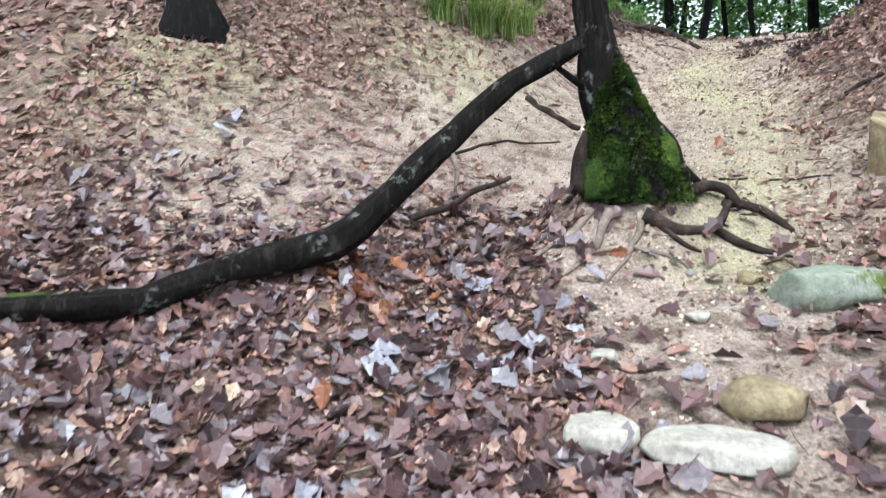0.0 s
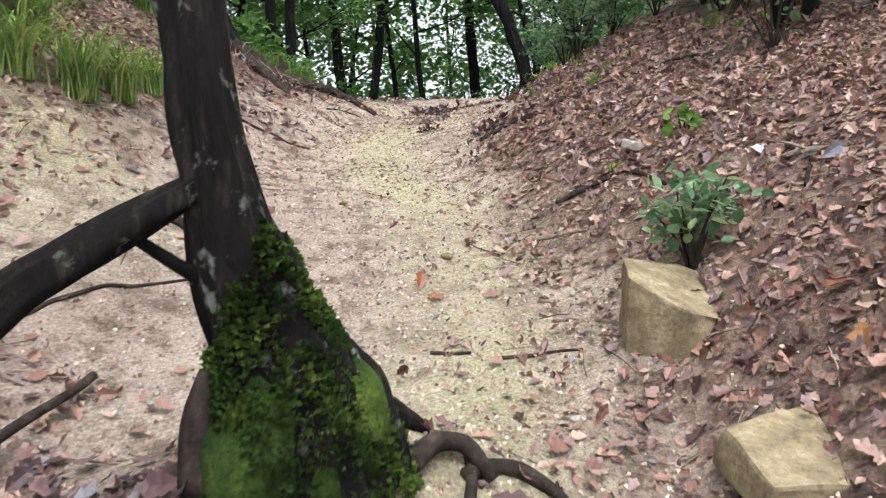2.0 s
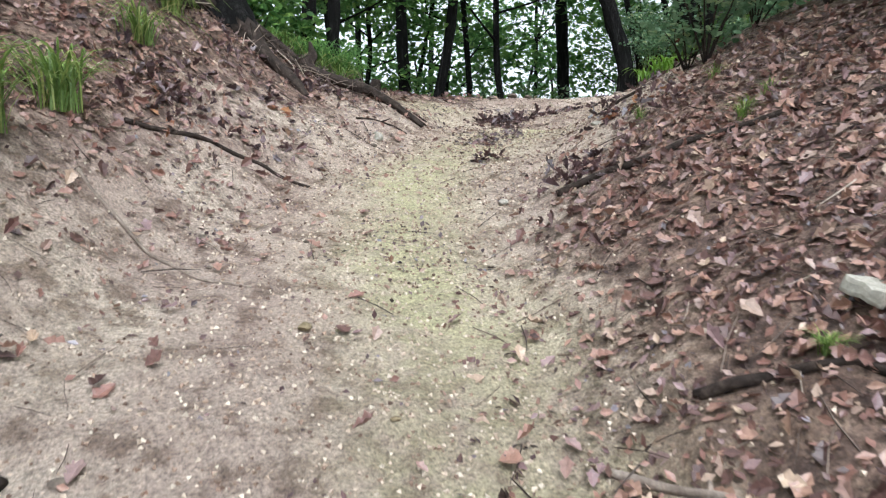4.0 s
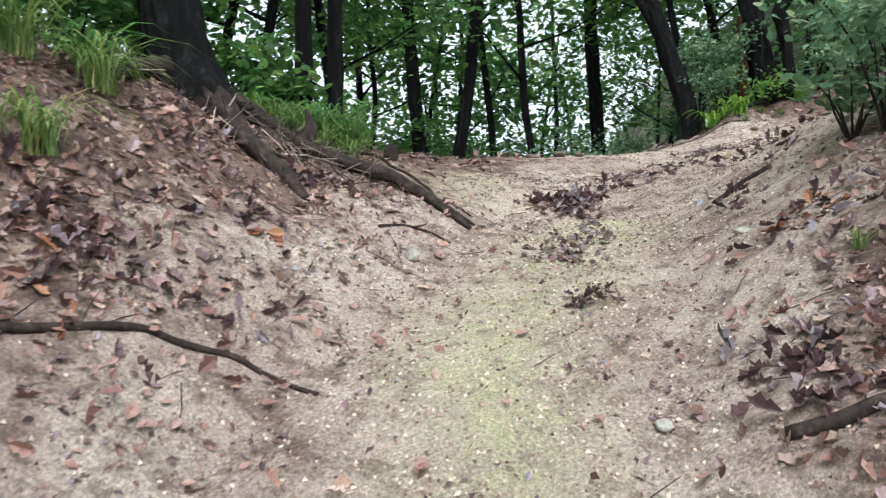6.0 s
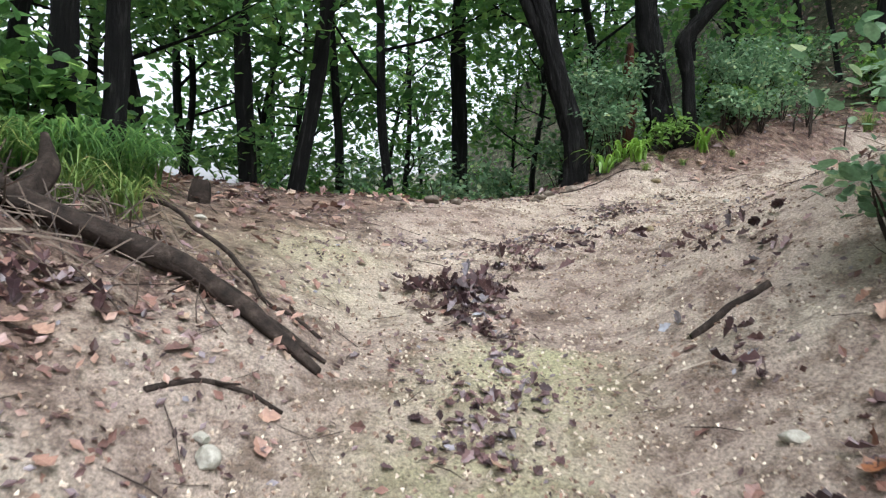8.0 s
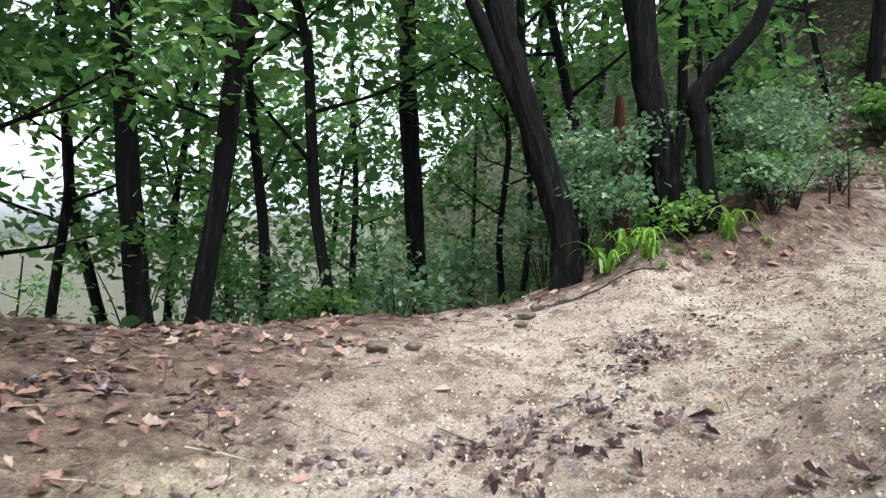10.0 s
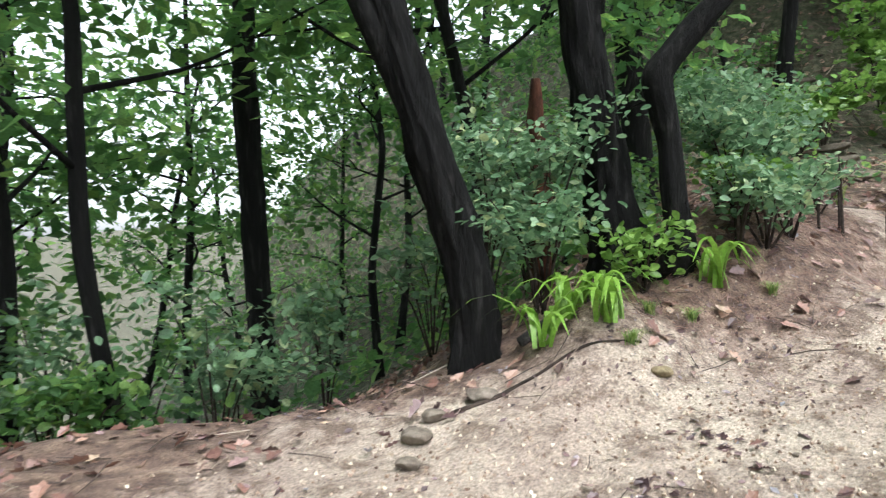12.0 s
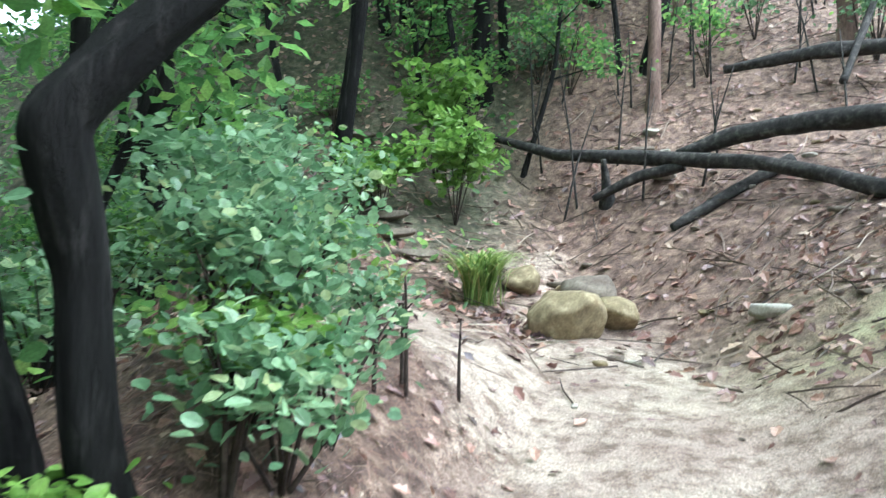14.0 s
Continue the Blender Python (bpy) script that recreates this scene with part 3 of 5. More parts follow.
# the mossy leaning tree beside the start of the gully
def mossy_tree():
    b = on_ground(0.90, 3.77, -0.02)
    root = thing("mossy_tree", b, "dark leaning tree with bright green moss on its flared base", "tree")
    spine = [(0.08, 0.0, -0.15), (0.06, 0.0, 0.05), (0.01, 0.01, 0.25), (-0.08, 0.01, 0.5), (-0.14, 0.0, 0.8), (-0.18, 0.0, 1.15), (-0.2, 0.0, 1.6), (-0.2, 0.1, 2.4), (-0.3, 0.3, 4.0), (-0.2, 0.6, 6.0)]
    trunk = part("trunk", *tube(spine, [0.27, 0.225, 0.150, 0.108, 0.088, 0.078, 0.074, 0.07, 0.055, 0.03], 36, 0.03, 0.07, 2, 0.45), BARK_NEAR, root)
    # moss wraps the flared base and climbs one side of the trunk
    p, r = curve_points(spine[:5], [0.275, 0.23, 0.156, 0.112, 0.088], 0.02)
    rng = np.random.RandomState(5)
    tuft, place, turn, size = [(0, 0, 0), (0.5, 0.2, 0.5), (0, 0, 1.0), (-0.5, 0.2, 0.5)], [], [], []
    for _ in range(16000):
        k = rng.randint(len(p))
        h = p[k][2]
        th = rng.rand() * 2 * np.pi
        top = 0.34 + 0.17 * np.cos(th + 0.7) + 0.10 * noise.noise(Vector((np.cos(th) * 2, np.sin(th) * 2, 3)))
        if h > top or noise.noise(Vector((np.cos(th) * 3, np.sin(th) * 3, h * 9))) < -0.28:
            continue
        d = np.array([np.cos(th), np.sin(th), 0.0])
        place.append(p[k] + d * r[k] * (1.0 + 0.06 * rng.rand()))
        z = d * 0.8 + np.array([0, 0, 0.6]) + rng.randn(3) * 0.35
        z /= np.linalg.norm(z)
        x = np.cross(z, rng.randn(3))
        x /= np.linalg.norm(x)
        turn.append(np.stack([x, np.cross(z, x), z], -1))
        size.append([0.012 + 0.014 * rng.rand()])
    v, f = scatter(tuft, [(0, 1, 2), (0, 2, 3)], np.array(place), np.array(turn), np.array(size))
    part("moss", v, f, MOSS, trunk, "bright green moss", smooth=False, kind="stuff")
    pc, rc = curve_points([(0.065, 0, -0.12), (0.05, 0, 0.08), (0.03, 0.005, 0.16), (0.0, 0.01, 0.27)], [0.25, 0.21, 0.155, 0.07], 0.02)
    part("moss_cushion", *tube(pc, rc * 1.03, 24, 0.03, 0.12, 4, 0.25), MOSS, trunk, "soft green moss cushion")
    part("broken_stub", *tube([(0.02, -0.02, 0.36), (0.10, 0.02, 0.30), (0.17, 0.06, 0.16), (0.2, 0.08, 0.0)], [0.02, 0.03, 0.04, 0.06], 9, 0.04, 0.2, 6), BARK_NEAR, root)
    part("dead_stub", *tube([(-0.17, -0.05, -0.1), (-0.19, -0.06, 0.08), (-0.17, -0.05, 0.19)], [0.06, 0.045, 0.015], 9, 0.04, 0.25, 8, 0.3), DARKROOT, root)
    part("twig_stub", *tube([(-0.08, 0.02, 0.36), (-0.2, -0.02, 0.43), (-0.36, -0.03, 0.55)], [0.022, 0.018, 0.012], 7, 0.05, 0.1, 9), BARK, root)
    roots = [([(-0.08, -0.15, 0.02), (-0.13, -0.21, -0.03), (-0.15, -0.27, -0.12), (-0.22, -0.31, -0.20), (-0.25, -0.38, -0.30), (-0.32, -0.44, -0.42)], [0.024, 0.02, 0.018, 0.015, 0.013, 0.006], ROOT),
             ([(0.04, -0.18, 0.0), (0.03, -0.25, -0.05), (-0.02, -0.30, -0.14), (-0.05, -0.37, -0.20), (-0.11, -0.43, -0.30), (-0.17, -0.52, -0.42)], [0.02, 0.017, 0.014, 0.010, 0.007, 0.003], ROOT),
             ([(-0.02, -0.31, -0.15), (0.05, -0.35, -0.17), (0.10, -0.36, -0.22), (0.17, -0.40, -0.26)], [0.012, 0.010, 0.008, 0.004], ROOT),
             ([(-0.03, -0.31, -0.18), (-0.13, -0.30, -0.2), (-0.2, -0.29, -0.22)], [0.012, 0.012, 0.008], ROOT),
             ([(0.05, -0.20, 0.0), (0.18, -0.24, -0.07), (0.30, -0.2, -0.04), (0.40, -0.12, 0.0), (0.47, 0.0, 0.03), (0.50, 0.12, -0.02)], [0.04, 0.024, 0.02, 0.02, 0.017, 0.008], DARKROOT),
             ([(0.34, -0.16, 0.0), (0.42, -0.22, -0.10), (0.52, -0.28, -0.2), (0.62, -0.33, -0.32)], [0.022, 0.022, 0.017, 0.006], DARKROOT),
             ([(0.45, 0.0, 0.0), (0.55, 0.05, -0.03), (0.63, 0.05, -0.02), (0.70, 0.0, -0.06), (0.73, -0.06, -0.14)], [0.024, 0.022, 0.026, 0.02, 0.012], DARKROOT),
             ([(0.3, -0.02, 0.05), (0.40, 0.06, 0.09), (0.48, 0.05, 0.12), (0.52, -0.02, 0.06)], [0.03, 0.028, 0.028, 0.02], DARKROOT),
             ([(0.12, 0.1, 0.1), (0.28, 0.14, 0.06), (0.42, 0.2, -0.04)], [0.06, 0.04, 0.02], BARK_NEAR),
             ([(-0.15, -0.1, 0.0), (-0.24, -0.17, -0.05), (-0.33, -0.18, -0.14), (-0.42, -0.25, -0.2), (-0.5, -0.27, -0.34)], [0.022, 0.018, 0.014, 0.01, 0.005], ROOT),
             ([(0.1, -0.22, -0.06), (0.2, -0.3, -0.14), (0.26, -0.31, -0.26)], [0.016, 0.012, 0.006], DARKROOT)]
    for k, (pts, rad, mat) in enumerate(roots):
        pts = [(x * 1.1, y - 0.09, float(z_at(b.x + x * 1.1, b.y + y - 0.09)) - b.z + r * 0.7 + 0.4 * max(z, 0)) for (x, y, z), r in zip(pts, rad)]
        part("root", *tube(pts, rad, 9, 0.03, 0.14, 20 + k), mat, root, "pale exposed root" if mat is ROOT else "knotted dark root")
    rng = np.random.RandomState(3)
    tips = [np.array(spine[k]) + rng.randn(3) * (0.9, 0.9, 0.5) for k in (8, 8, 8, 9, 9, 9, 9)]
    for k, t in enumerate(tips):
        s = np.array(spine[7 + k % 2])
        part("branch", *tube([s, (s + t) / 2 + (0, 0, 0.1), t], [0.025, 0.015, 0.006], 6, 0.15, 0.1, k), BARK, root)
    part("crown", *crown_leaves(rng, tips, 120, 0.4, 0.1), GREEN, root, smooth=False, kind="stuff")
    return b


mossy_base = mossy_tree()

prop = thing("fallen_branch", on_ground(-0.55, 3.48), "dark crooked fallen branch with pale lichen propped against a trunk", "branch")
o = np.array(prop.matrix_basis.translation)
line = [(-1.95, 2.75, z_at(-1.95, 2.75) + 0.04), (-1.6, 2.86, z_at(-1.6, 2.86) + 0.05), (-1.17, 3.0, 1.01), (-0.86, 3.13, 1.13), (-0.60, 3.24, 1.175), (-0.45, 3.29, 1.22), (-0.35, 3.33, 1.28),
        (-0.1, 3.45, 1.53), (0.12, 3.56, 1.74), (0.36, 3.66, 1.96), (0.73, 3.76, 2.17)]
part("limb", *tube([np.array(p) - o for p in line], [0.05, 0.055, 0.058, 0.062, 0.066, 0.075, 0.068, 0.064, 0.058, 0.05, 0.042], 24, 0.03, 0.1, 5, 0.35), BARK_NEAR, prop)
part("spur", *tube([np.array((0.05, 3.52, 1.66)) - o, np.array((0.11, 3.48, 1.55)) - o, np.array((0.09, 3.45, 1.44)) - o], [0.018, 0.014, 0.006], 7, 0.04), ROOT, prop, "pale broken spur")

part("moss_patch", *tube([np.array((-1.62, 2.86, z_at(-1.62, 2.86) + 0.085)) - o, np.array((-1.48, 2.9, z_at(-1.48, 2.9) + 0.095)) - o], [0.03, 0.04], 10, 0.03, 0.3, 2, 0.3), MOSS, prop, "bright moss patch")

# ---- stones ----
def stone(name, x, y, size, material, label, turn=0, sink=0.3, seed=0, lumpy=0.22, flat=0.0, category="rock", up=0.0, bits=5, group=""):
    """An uneven stone sunk into the ground: a rounded, chipped block."""
    rng = np.random.RandomState(seed)
    bm = bmesh.new()
    bmesh.ops.create_icosphere(bm, subdivisions=4, radius=1.0)
    planes = [(Vector(rng.randn(3)).normalized(), 0.58 + 0.3 * rng.rand()) for _ in range(bits)] + ([(Vector((0.05, -0.05, 1)).normalized(), flat)] if flat else [])
    for v in bm.verts:
        for n, d in planes:
            k = v.co.dot(n) - d
            if k > 0:
                v.co -= n * k * 0.93
        v.co *= 1 + lumpy * 0.5 * noise.noise(v.co * 1.6 + Vector((seed, 0, 0))) + lumpy * 0.18 * noise.noise(v.co * 6 + Vector((0, seed, 0)))
        v.co.x *= size[0] / 2
        v.co.y *= size[1] / 2
        v.co.z *= size[2] / 2
    me = bpy.data.meshes.new(name)
    bm.to_mesh(me)
    bm.free()
    me.materials.append(material)
    me.polygons.foreach_set("use_smooth", [True] * len(me.polygons))
    ob = new(name, me)
    ob.matrix_basis = Matrix.Translation(on_ground(x, y, size[2] * (0.5 - sink) + up)) @ Matrix.Rotation(radians(turn), 4, "Z")
    return tagged(ob, label, category, group)


stone("mossy_stone", 1.50, 2.90, (0.54, 0.34, 0.24), MOSSROCK, "rounded grey stone with a thin coat of moss", 0, 0.36, 3, 0.15, 0.6)
stone("flat_stone", 0.80, 2.06, (0.40, 0.26, 0.13), PALEROCK, "flat pale grey stone half buried in leaves", -15, 0.35, 5, 0.15, 0.45)
stone("flat_stone", 0.52, 2.22, (0.24, 0.22, 0.14), PALEROCK, "small pale grey stone half buried in leaves", 30, 0.3, 8, 0.15, 0.5)
stone("ochre_stone", 1.0, 2.24, (0.26, 0.2, 0.15), ROCK, "rounded ochre stone in the leaf litter", 0, 0.3, 9, 0.15)
stone("small_stone", 0.99, 2.82, (0.12, 0.09, 0.06), PALEROCK, "small pale stone among leaves", 0, 0.3, 11, 0.2, 0.5)
stone("small_stone", 0.62, 2.66, (0.14, 0.10, 0.06), PALEROCK, "small pale stone among leaves", 50, 0.3, 12, 0.2, 0.5)
stone("small_stone", 1.30, 3.12, (0.13, 0.10, 0.08), ROCK, "small brown stone among leaves", 0, 0.3, 13, 0.2)


def block(name, corners, tall, x, y, turn, tilt, material, label, seed, up=0.0):
    """A split block of rock: a sharp polygon with broken, slightly rounded edges and an uneven top."""
    bm = bmesh.new()
    lo = [bm.verts.new((cx * 1.05, cy * 1.05, 0)) for cx, cy, _ in corners]
    hi = [bm.verts.new((cx, cy, tall * k)) for cx, cy, k in corners]
    n = len(corners)
    bm.faces.new(lo[::-1])
    bm.faces.new(hi)
    for k in range(n):
        bm.faces.new((lo[k], lo[(k + 1) % n], hi[(k + 1) % n], hi[k]))
    bmesh.ops.bevel(bm, geom=bm.edges[:], offset=0.015, segments=2, affect="EDGES", profile=0.6)
    bmesh.ops.triangulate(bm, faces=bm.faces[:])
    bmesh.ops.subdivide_edges(bm, edges=bm.edges[:], cuts=3, use_grid_fill=True)
    for v in bm.verts:
        v.co += v.co.normalized() * 0.014 * noise.noise(v.co * 9 + Vector((seed, 0, 0))) + Vector((0, 0, 0.01 * noise.noise(v.co * 22)))
    me = bpy.data.meshes.new(name)
    bm.to_mesh(me)
    bm.free()
    me.materials.append(material)
    ob = new(name, me)
    ob.matrix_basis = Matrix.Translation(on_ground(x, y, up)) @ Matrix.Rotation(radians(turn), 4, "Z") @ Matrix.Rotation(radians(tilt), 4, "X")
    return tagged(ob, label, "rock")


block("block_stone", [(-0.27, -0.14, 1), (0.24, -0.19, 0.95), (0.31, 0.08, 1.1), (0.06, 0.2, 1.1), (-0.25, 0.14, 1.05)], 0.13, 2.38, 3.36, -14, 17, ROCK, "pale yellow angular block of rock on leaf litter", 2, -0.12)
block("split_rock", [(-0.26, -0.10, 1.0), (-0.05, -0.27, 0.72), (0.10, -0.13, 0.52), (0.33, -0.2, 0.44), (0.34, 0.12, 0.52), (0.02, 0.22, 0.9), (-0.24, 0.14, 1.05)], 0.36, 2.70, 4.26, -28, 12, ROCK, "large split ochre rock with a brown broken face", 4, -0.22)
stone("mossy_boulder", -0.32, 7.62, (0.95, 0.6, 0.55), MOSSROCK, "grey boulder with moss among bank grass", 10, 0.25, 17, 0.25, 0.5)
block("flat_slab", [(-0.12, -0.06, 1), (0.08, -0.07, 1), (0.13, 0.04, 1), (-0.06, 0.08, 1)], 0.05, 3.52, 5.55, 20, 14, PALEROCK, "thin pale grey slab lying on the bank", 6, 0.0)
for x, y, q in ((6.94, 13.52, 0.2), (7.12, 13.6, 0.16), (7.38, 13.56, 0.2), (6.75, 13.35, 0.14), (5.35, 13.5, 0.16), (5.55, 13.2, 0.2), (5.75, 13.15, 0.14)):
    stone("clod", x, y, (q * 0.8, q * 0.65, q * 0.4), SLATE, "dark brown clod at the edge of the shoulder", x * 90, 0.2, int(x * 50), 0.3, 0.0, "clod", group="clods on the shoulder")
stone("white_stone", 3.0, 10.08, (0.085, 0.075, 0.08), PALEROCK, "small white stone on sandy soil", 0, 0.15, 31, 0.15)
stone("round_boulder", 13.72, 12.45, (0.85, 0.7, 0.62), ROCK, "rounded ochre-brown boulder beside the trail", 0, 0.25, 41, 0.2, 0.7)
stone("boulder", 14.1, 12.05, (0.6, 0.45, 0.36), ROCK, "low ochre boulder with mossy stain", 30, 0.2, 42, 0.2)
stone("boulder", 14.6, 12.3, (0.6, 0.5, 0.5), SLATE, "dark brown broken boulder on the slope", 60, 0.2, 43, 0.25)
stone("boulder", 14.9, 13.0, (0.5, 0.4, 0.4), ROCK, "pale ochre boulder on the slope", 10, 0.2, 44, 0.2)
rng = np.random.RandomState(77)
for k in range(26):
    x, y = 12.5 + 6 * rng.rand(), 9.5 + 3.2 * rng.rand()
    q = 0.1 + 0.22 * rng.rand() ** 2
    stone("slope_stone", x, y, (q * 1.3, q, q * 0.6), (PALEROCK, SLATE, ROCK)[k % 3], "weathered stone lying in leaf litter on the slope", rng.rand() * 180, 0.3, 100 + k, 0.2, 0.5, group="stones on the slope")
for k in range(9):
    x, y = 14.8 + 0.55 * k * 0.8 + 0.2 * rng.rand(), 14.1 + 0.28 * k + 0.5 * rng.rand()
    stone("step_stone", x, y, (0.8 + 0.3 * rng.rand(), 0.36, 0.16), SLATE, "flat brown stone set as a rough trail step", 60 + 20 * rng.rand(), 0.3, 140 + k, 0.12, 0.4, group="rough stone steps")
for k in range(40):
    s = rng.rand() * 18 + 8
    i = int(s / 0.2)
    x, y = LINE[i, 0] + rng.randn() * 0.8, LINE[i, 1] + rng.randn() * 0.8
    q = 0.025 + 0.05 * rng.rand() ** 2
    stone("pebble", x, y, (q * 1.4, q, q * 0.7), (PALEROCK, SLATE, ROCK)[k % 3], "small loose pebble on the trail", rng.rand() * 180, 0.25, 200 + k, 0.2, 0.0, "pebble", group="pebbles on the trail")


# ---- sticks and roots ----
def stick(name, pts, r0, r1, material, label, category="stick", lift=0.6, forks=()):
    """A crooked stick that lies on the ground along the plan points."""
    a = np.array(pts, float)
    k = np.linspace(0, 1, max(4, len(a) * 3))
    t = np.linspace(0, 1, len(a))
    x, y = np.interp(k, t, a[:, 0]), np.interp(k, t, a[:, 1])
    up = np.interp(k, t, a[:, 2]) if a.shape[1] > 2 else 0 * k
    r = np.linspace(r0, r1, len(k))
    p = np.stack([x, y, z_at(x, y) + r * lift + up], -1)
    b = Vector(p[0])
    rng = np.random.RandomState(int(abs(a[0, 0] * 100)) % 1000)
    p[1:-1, :2] += rng.randn(len(k) - 2, 2) * r0 * 0.7
    root = thing(name, b, label, category)
    part("shaft", *tube(p - np.array(b), r, 8, 0.04, 0.15, 3, 0.15), material, root)
    for at, dx, dy, dz, rr in forks:
        q = p[int(at * (len(p) - 1))] - np.array(b)
        part("fork", *tube([q, q + np.array((dx, dy, dz)) * 0.5 + rng.randn(3) * 0.01, q + np.array((dx, dy, dz))], [rr, rr * 0.8, rr * 0.4], 6, 0.04, 0.15, 4), material, root)
    return root


stick("long_stick", [(3.55, 7.74), (3.9, 7.45), (4.2, 7.28), (4.66, 6.82), (4.95, 6.45)], 0.024, 0.016, DARKROOT, "long brown stick lying up the leafy bank")
stick("dark_stick", [(0.72, 6.45), (0.92, 6.25), (1.1, 6.05)], 0.03, 0.022, DARKROOT, "short dark stick on the sand")
stick("brown_stick", [(5.05, 10.0), (5.25, 9.97), (5.42, 9.9)], 0.016, 0.02, DARKROOT, "brown stick on sandy ground")
stick("root_end", [(2.75, 5.75), (2.9, 5.45), (2.95, 5.3)], 0.015, 0.01, ROOT, "thin pale twig in leaf litter", "twig", forks=((0.5, 0.12, 0.2, 0.05, 0.008),))
stick("twisted_twig", [(3.05, 5.75), (3.2, 5.55), (3.32, 5.3), (3.3, 5.05)], 0.02, 0.012, DARKROOT, "crooked brown root in leaf litter", "twig", forks=((0.4, 0.2, -0.05, 0.03, 0.01),))
stick("twisted_twig", [(3.5, 4.55), (3.62, 4.35), (3.55, 4.12), (3.7, 3.95)], 0.02, 0.012, ROOT, "pale crooked root in leaf litter", "twig", forks=((0.5, 0.3, 0.1, 0.08, 0.01), (0.3, -0.15, 0.1, 0.05, 0.008)))
stick("dark_twig", [(3.35, 4.2), (3.7, 4.45), (4.1, 4.5)], 0.012, 0.008, DARKROOT, "thin dark twigs crossing the litter", "twig", forks=((0.3, 0.3, -0.1, 0.05, 0.007), (0.6, 0.2, 0.25, 0.06, 0.006)))
stick("short_stick", [(1.95, 4.55), (2.15, 4.5), (2.3, 4.42)], 0.009, 0.006, DARKROOT, "short dark stick on sand")
stick("short_stick", [(1.75, 4.75), (1.9, 4.66)], 0.009, 0.007, DARKROOT, "short dark stick on sand")
stick("leaf_stick", [(-0.15, 4.1, 0.05), (0.2, 4.5, 0.08), (0.45, 4.9, 0.05)], 0.022, 0.016, DARKROOT, "grey stick lying on leaf litter")
stick("leaf_stick", [(0.1, 5.2), (0.5, 5.6), (0.9, 5.75)], 0.012, 0.008, DARKROOT, "thin stick on sand")
stick("pale_twig", [(1.0, 7.9), (1.35, 7.55), (1.8, 7.2)], 0.01, 0.006, ROOT, "long pale twig on the sandy bank", "twig")
stick("bank_stick", [(1.15, 8.55), (1.6, 8.85), (2.0, 8.9), (2.25, 8.75)], 0.02, 0.01, DARKROOT, "dark curved stick along the foot of the bank")
stick("bank_twig", [(2.85, 10.3), (3.1, 10.38), (3.3, 10.28)], 0.012, 0.008, DARKROOT, "thin dark twig on sand", "twig", forks=((0.5, 0.05, -0.15, 0.02, 0.007),))
stick("trail_twig", [(7.2, 13.55), (7.6, 13.42), (8.0, 13.1)], 0.012, 0.007, DARKROOT, "thin twig at the trail's edge", "twig")
stick("arching_vine", [(2.95, 12.35, 0.02), (3.25, 12.0, 0.10), (3.42, 11.5, 0.06), (3.45, 11.0, 0.02), (3.62, 10.75, 0.0)], 0.014, 0.009, DARKROOT, "thin arching woody stem over the sand", "twig")

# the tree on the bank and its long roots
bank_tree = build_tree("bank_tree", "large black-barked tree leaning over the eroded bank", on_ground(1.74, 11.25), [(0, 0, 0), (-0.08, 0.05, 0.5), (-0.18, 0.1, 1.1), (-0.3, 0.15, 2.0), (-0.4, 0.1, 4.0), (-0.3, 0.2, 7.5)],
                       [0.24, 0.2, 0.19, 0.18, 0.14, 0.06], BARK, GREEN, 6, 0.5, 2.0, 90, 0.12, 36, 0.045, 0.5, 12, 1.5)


def bank_root(pts, radii, label="long dark exposed root on the eroded bank"):
    a = np.array(pts, float)
    p = np.c_[a[:, :2], z_at(a[:, 0], a[:, 1]) + a[:, 2]]
    part("root", *tube(p - np.array(bank_tree.matrix_basis.translation), radii, 14, 0.03, 0.24, int(a[0, 0] * 100), 0.5), DARKROOT, bank_tree, label)


bank_root([(1.85, 11.2, 0.12), (2.15, 11.32, 0.10), (2.45, 11.35, 0.07), (2.82, 11.2, 0.07), (3.1, 10.95, 0.06), (3.3, 10.7, 0.05), (3.5, 10.46, 0.01)], [0.11, 0.07, 0.055, 0.048, 0.042, 0.035, 0.015])
bank_root([(3.22, 10.8, 0.03), (3.40, 10.66, 0.03), (3.56, 10.54, 0.01)], [0.024, 0.02, 0.008], "thin forked root end")
bank_root([(1.8, 11.1, 0.1), (2.05, 10.8, 0.06), (2.3, 10.55, 0.03), (2.42, 10.35, 0.0)], [0.11, 0.08, 0.06, 0.03])
bank_root([(1.8, 11.2, 0.2), (2.05, 11.65, 0.16), (2.3, 11.95, 0.04)], [0.1, 0.07, 0.03])
bank_root([(2.5, 11.36, 0.05), (2.62, 11.5, 0.2), (2.6, 11.62, 0.3)], [0.06, 0.045, 0.02], "upright broken root")
bank_root([(1.6, 11.1, 0.1), (1.4, 10.75, 0.04), (1.25, 10.4, 0.0)], [0.09, 0.06, 0.02])
build_stub = thing("mossy_stub", on_ground(3.55, 12.9), "short rotten stub with moss on the sand", "stump")
part("stub", *tube([(0, 0, -0.08), (0.01, 0, 0.06), (0.02, 0.01, 0.15)], [0.075, 0.07, 0.05], 12, 0.03, 0.2, 4, 0.3), DARKROOT, build_stub)

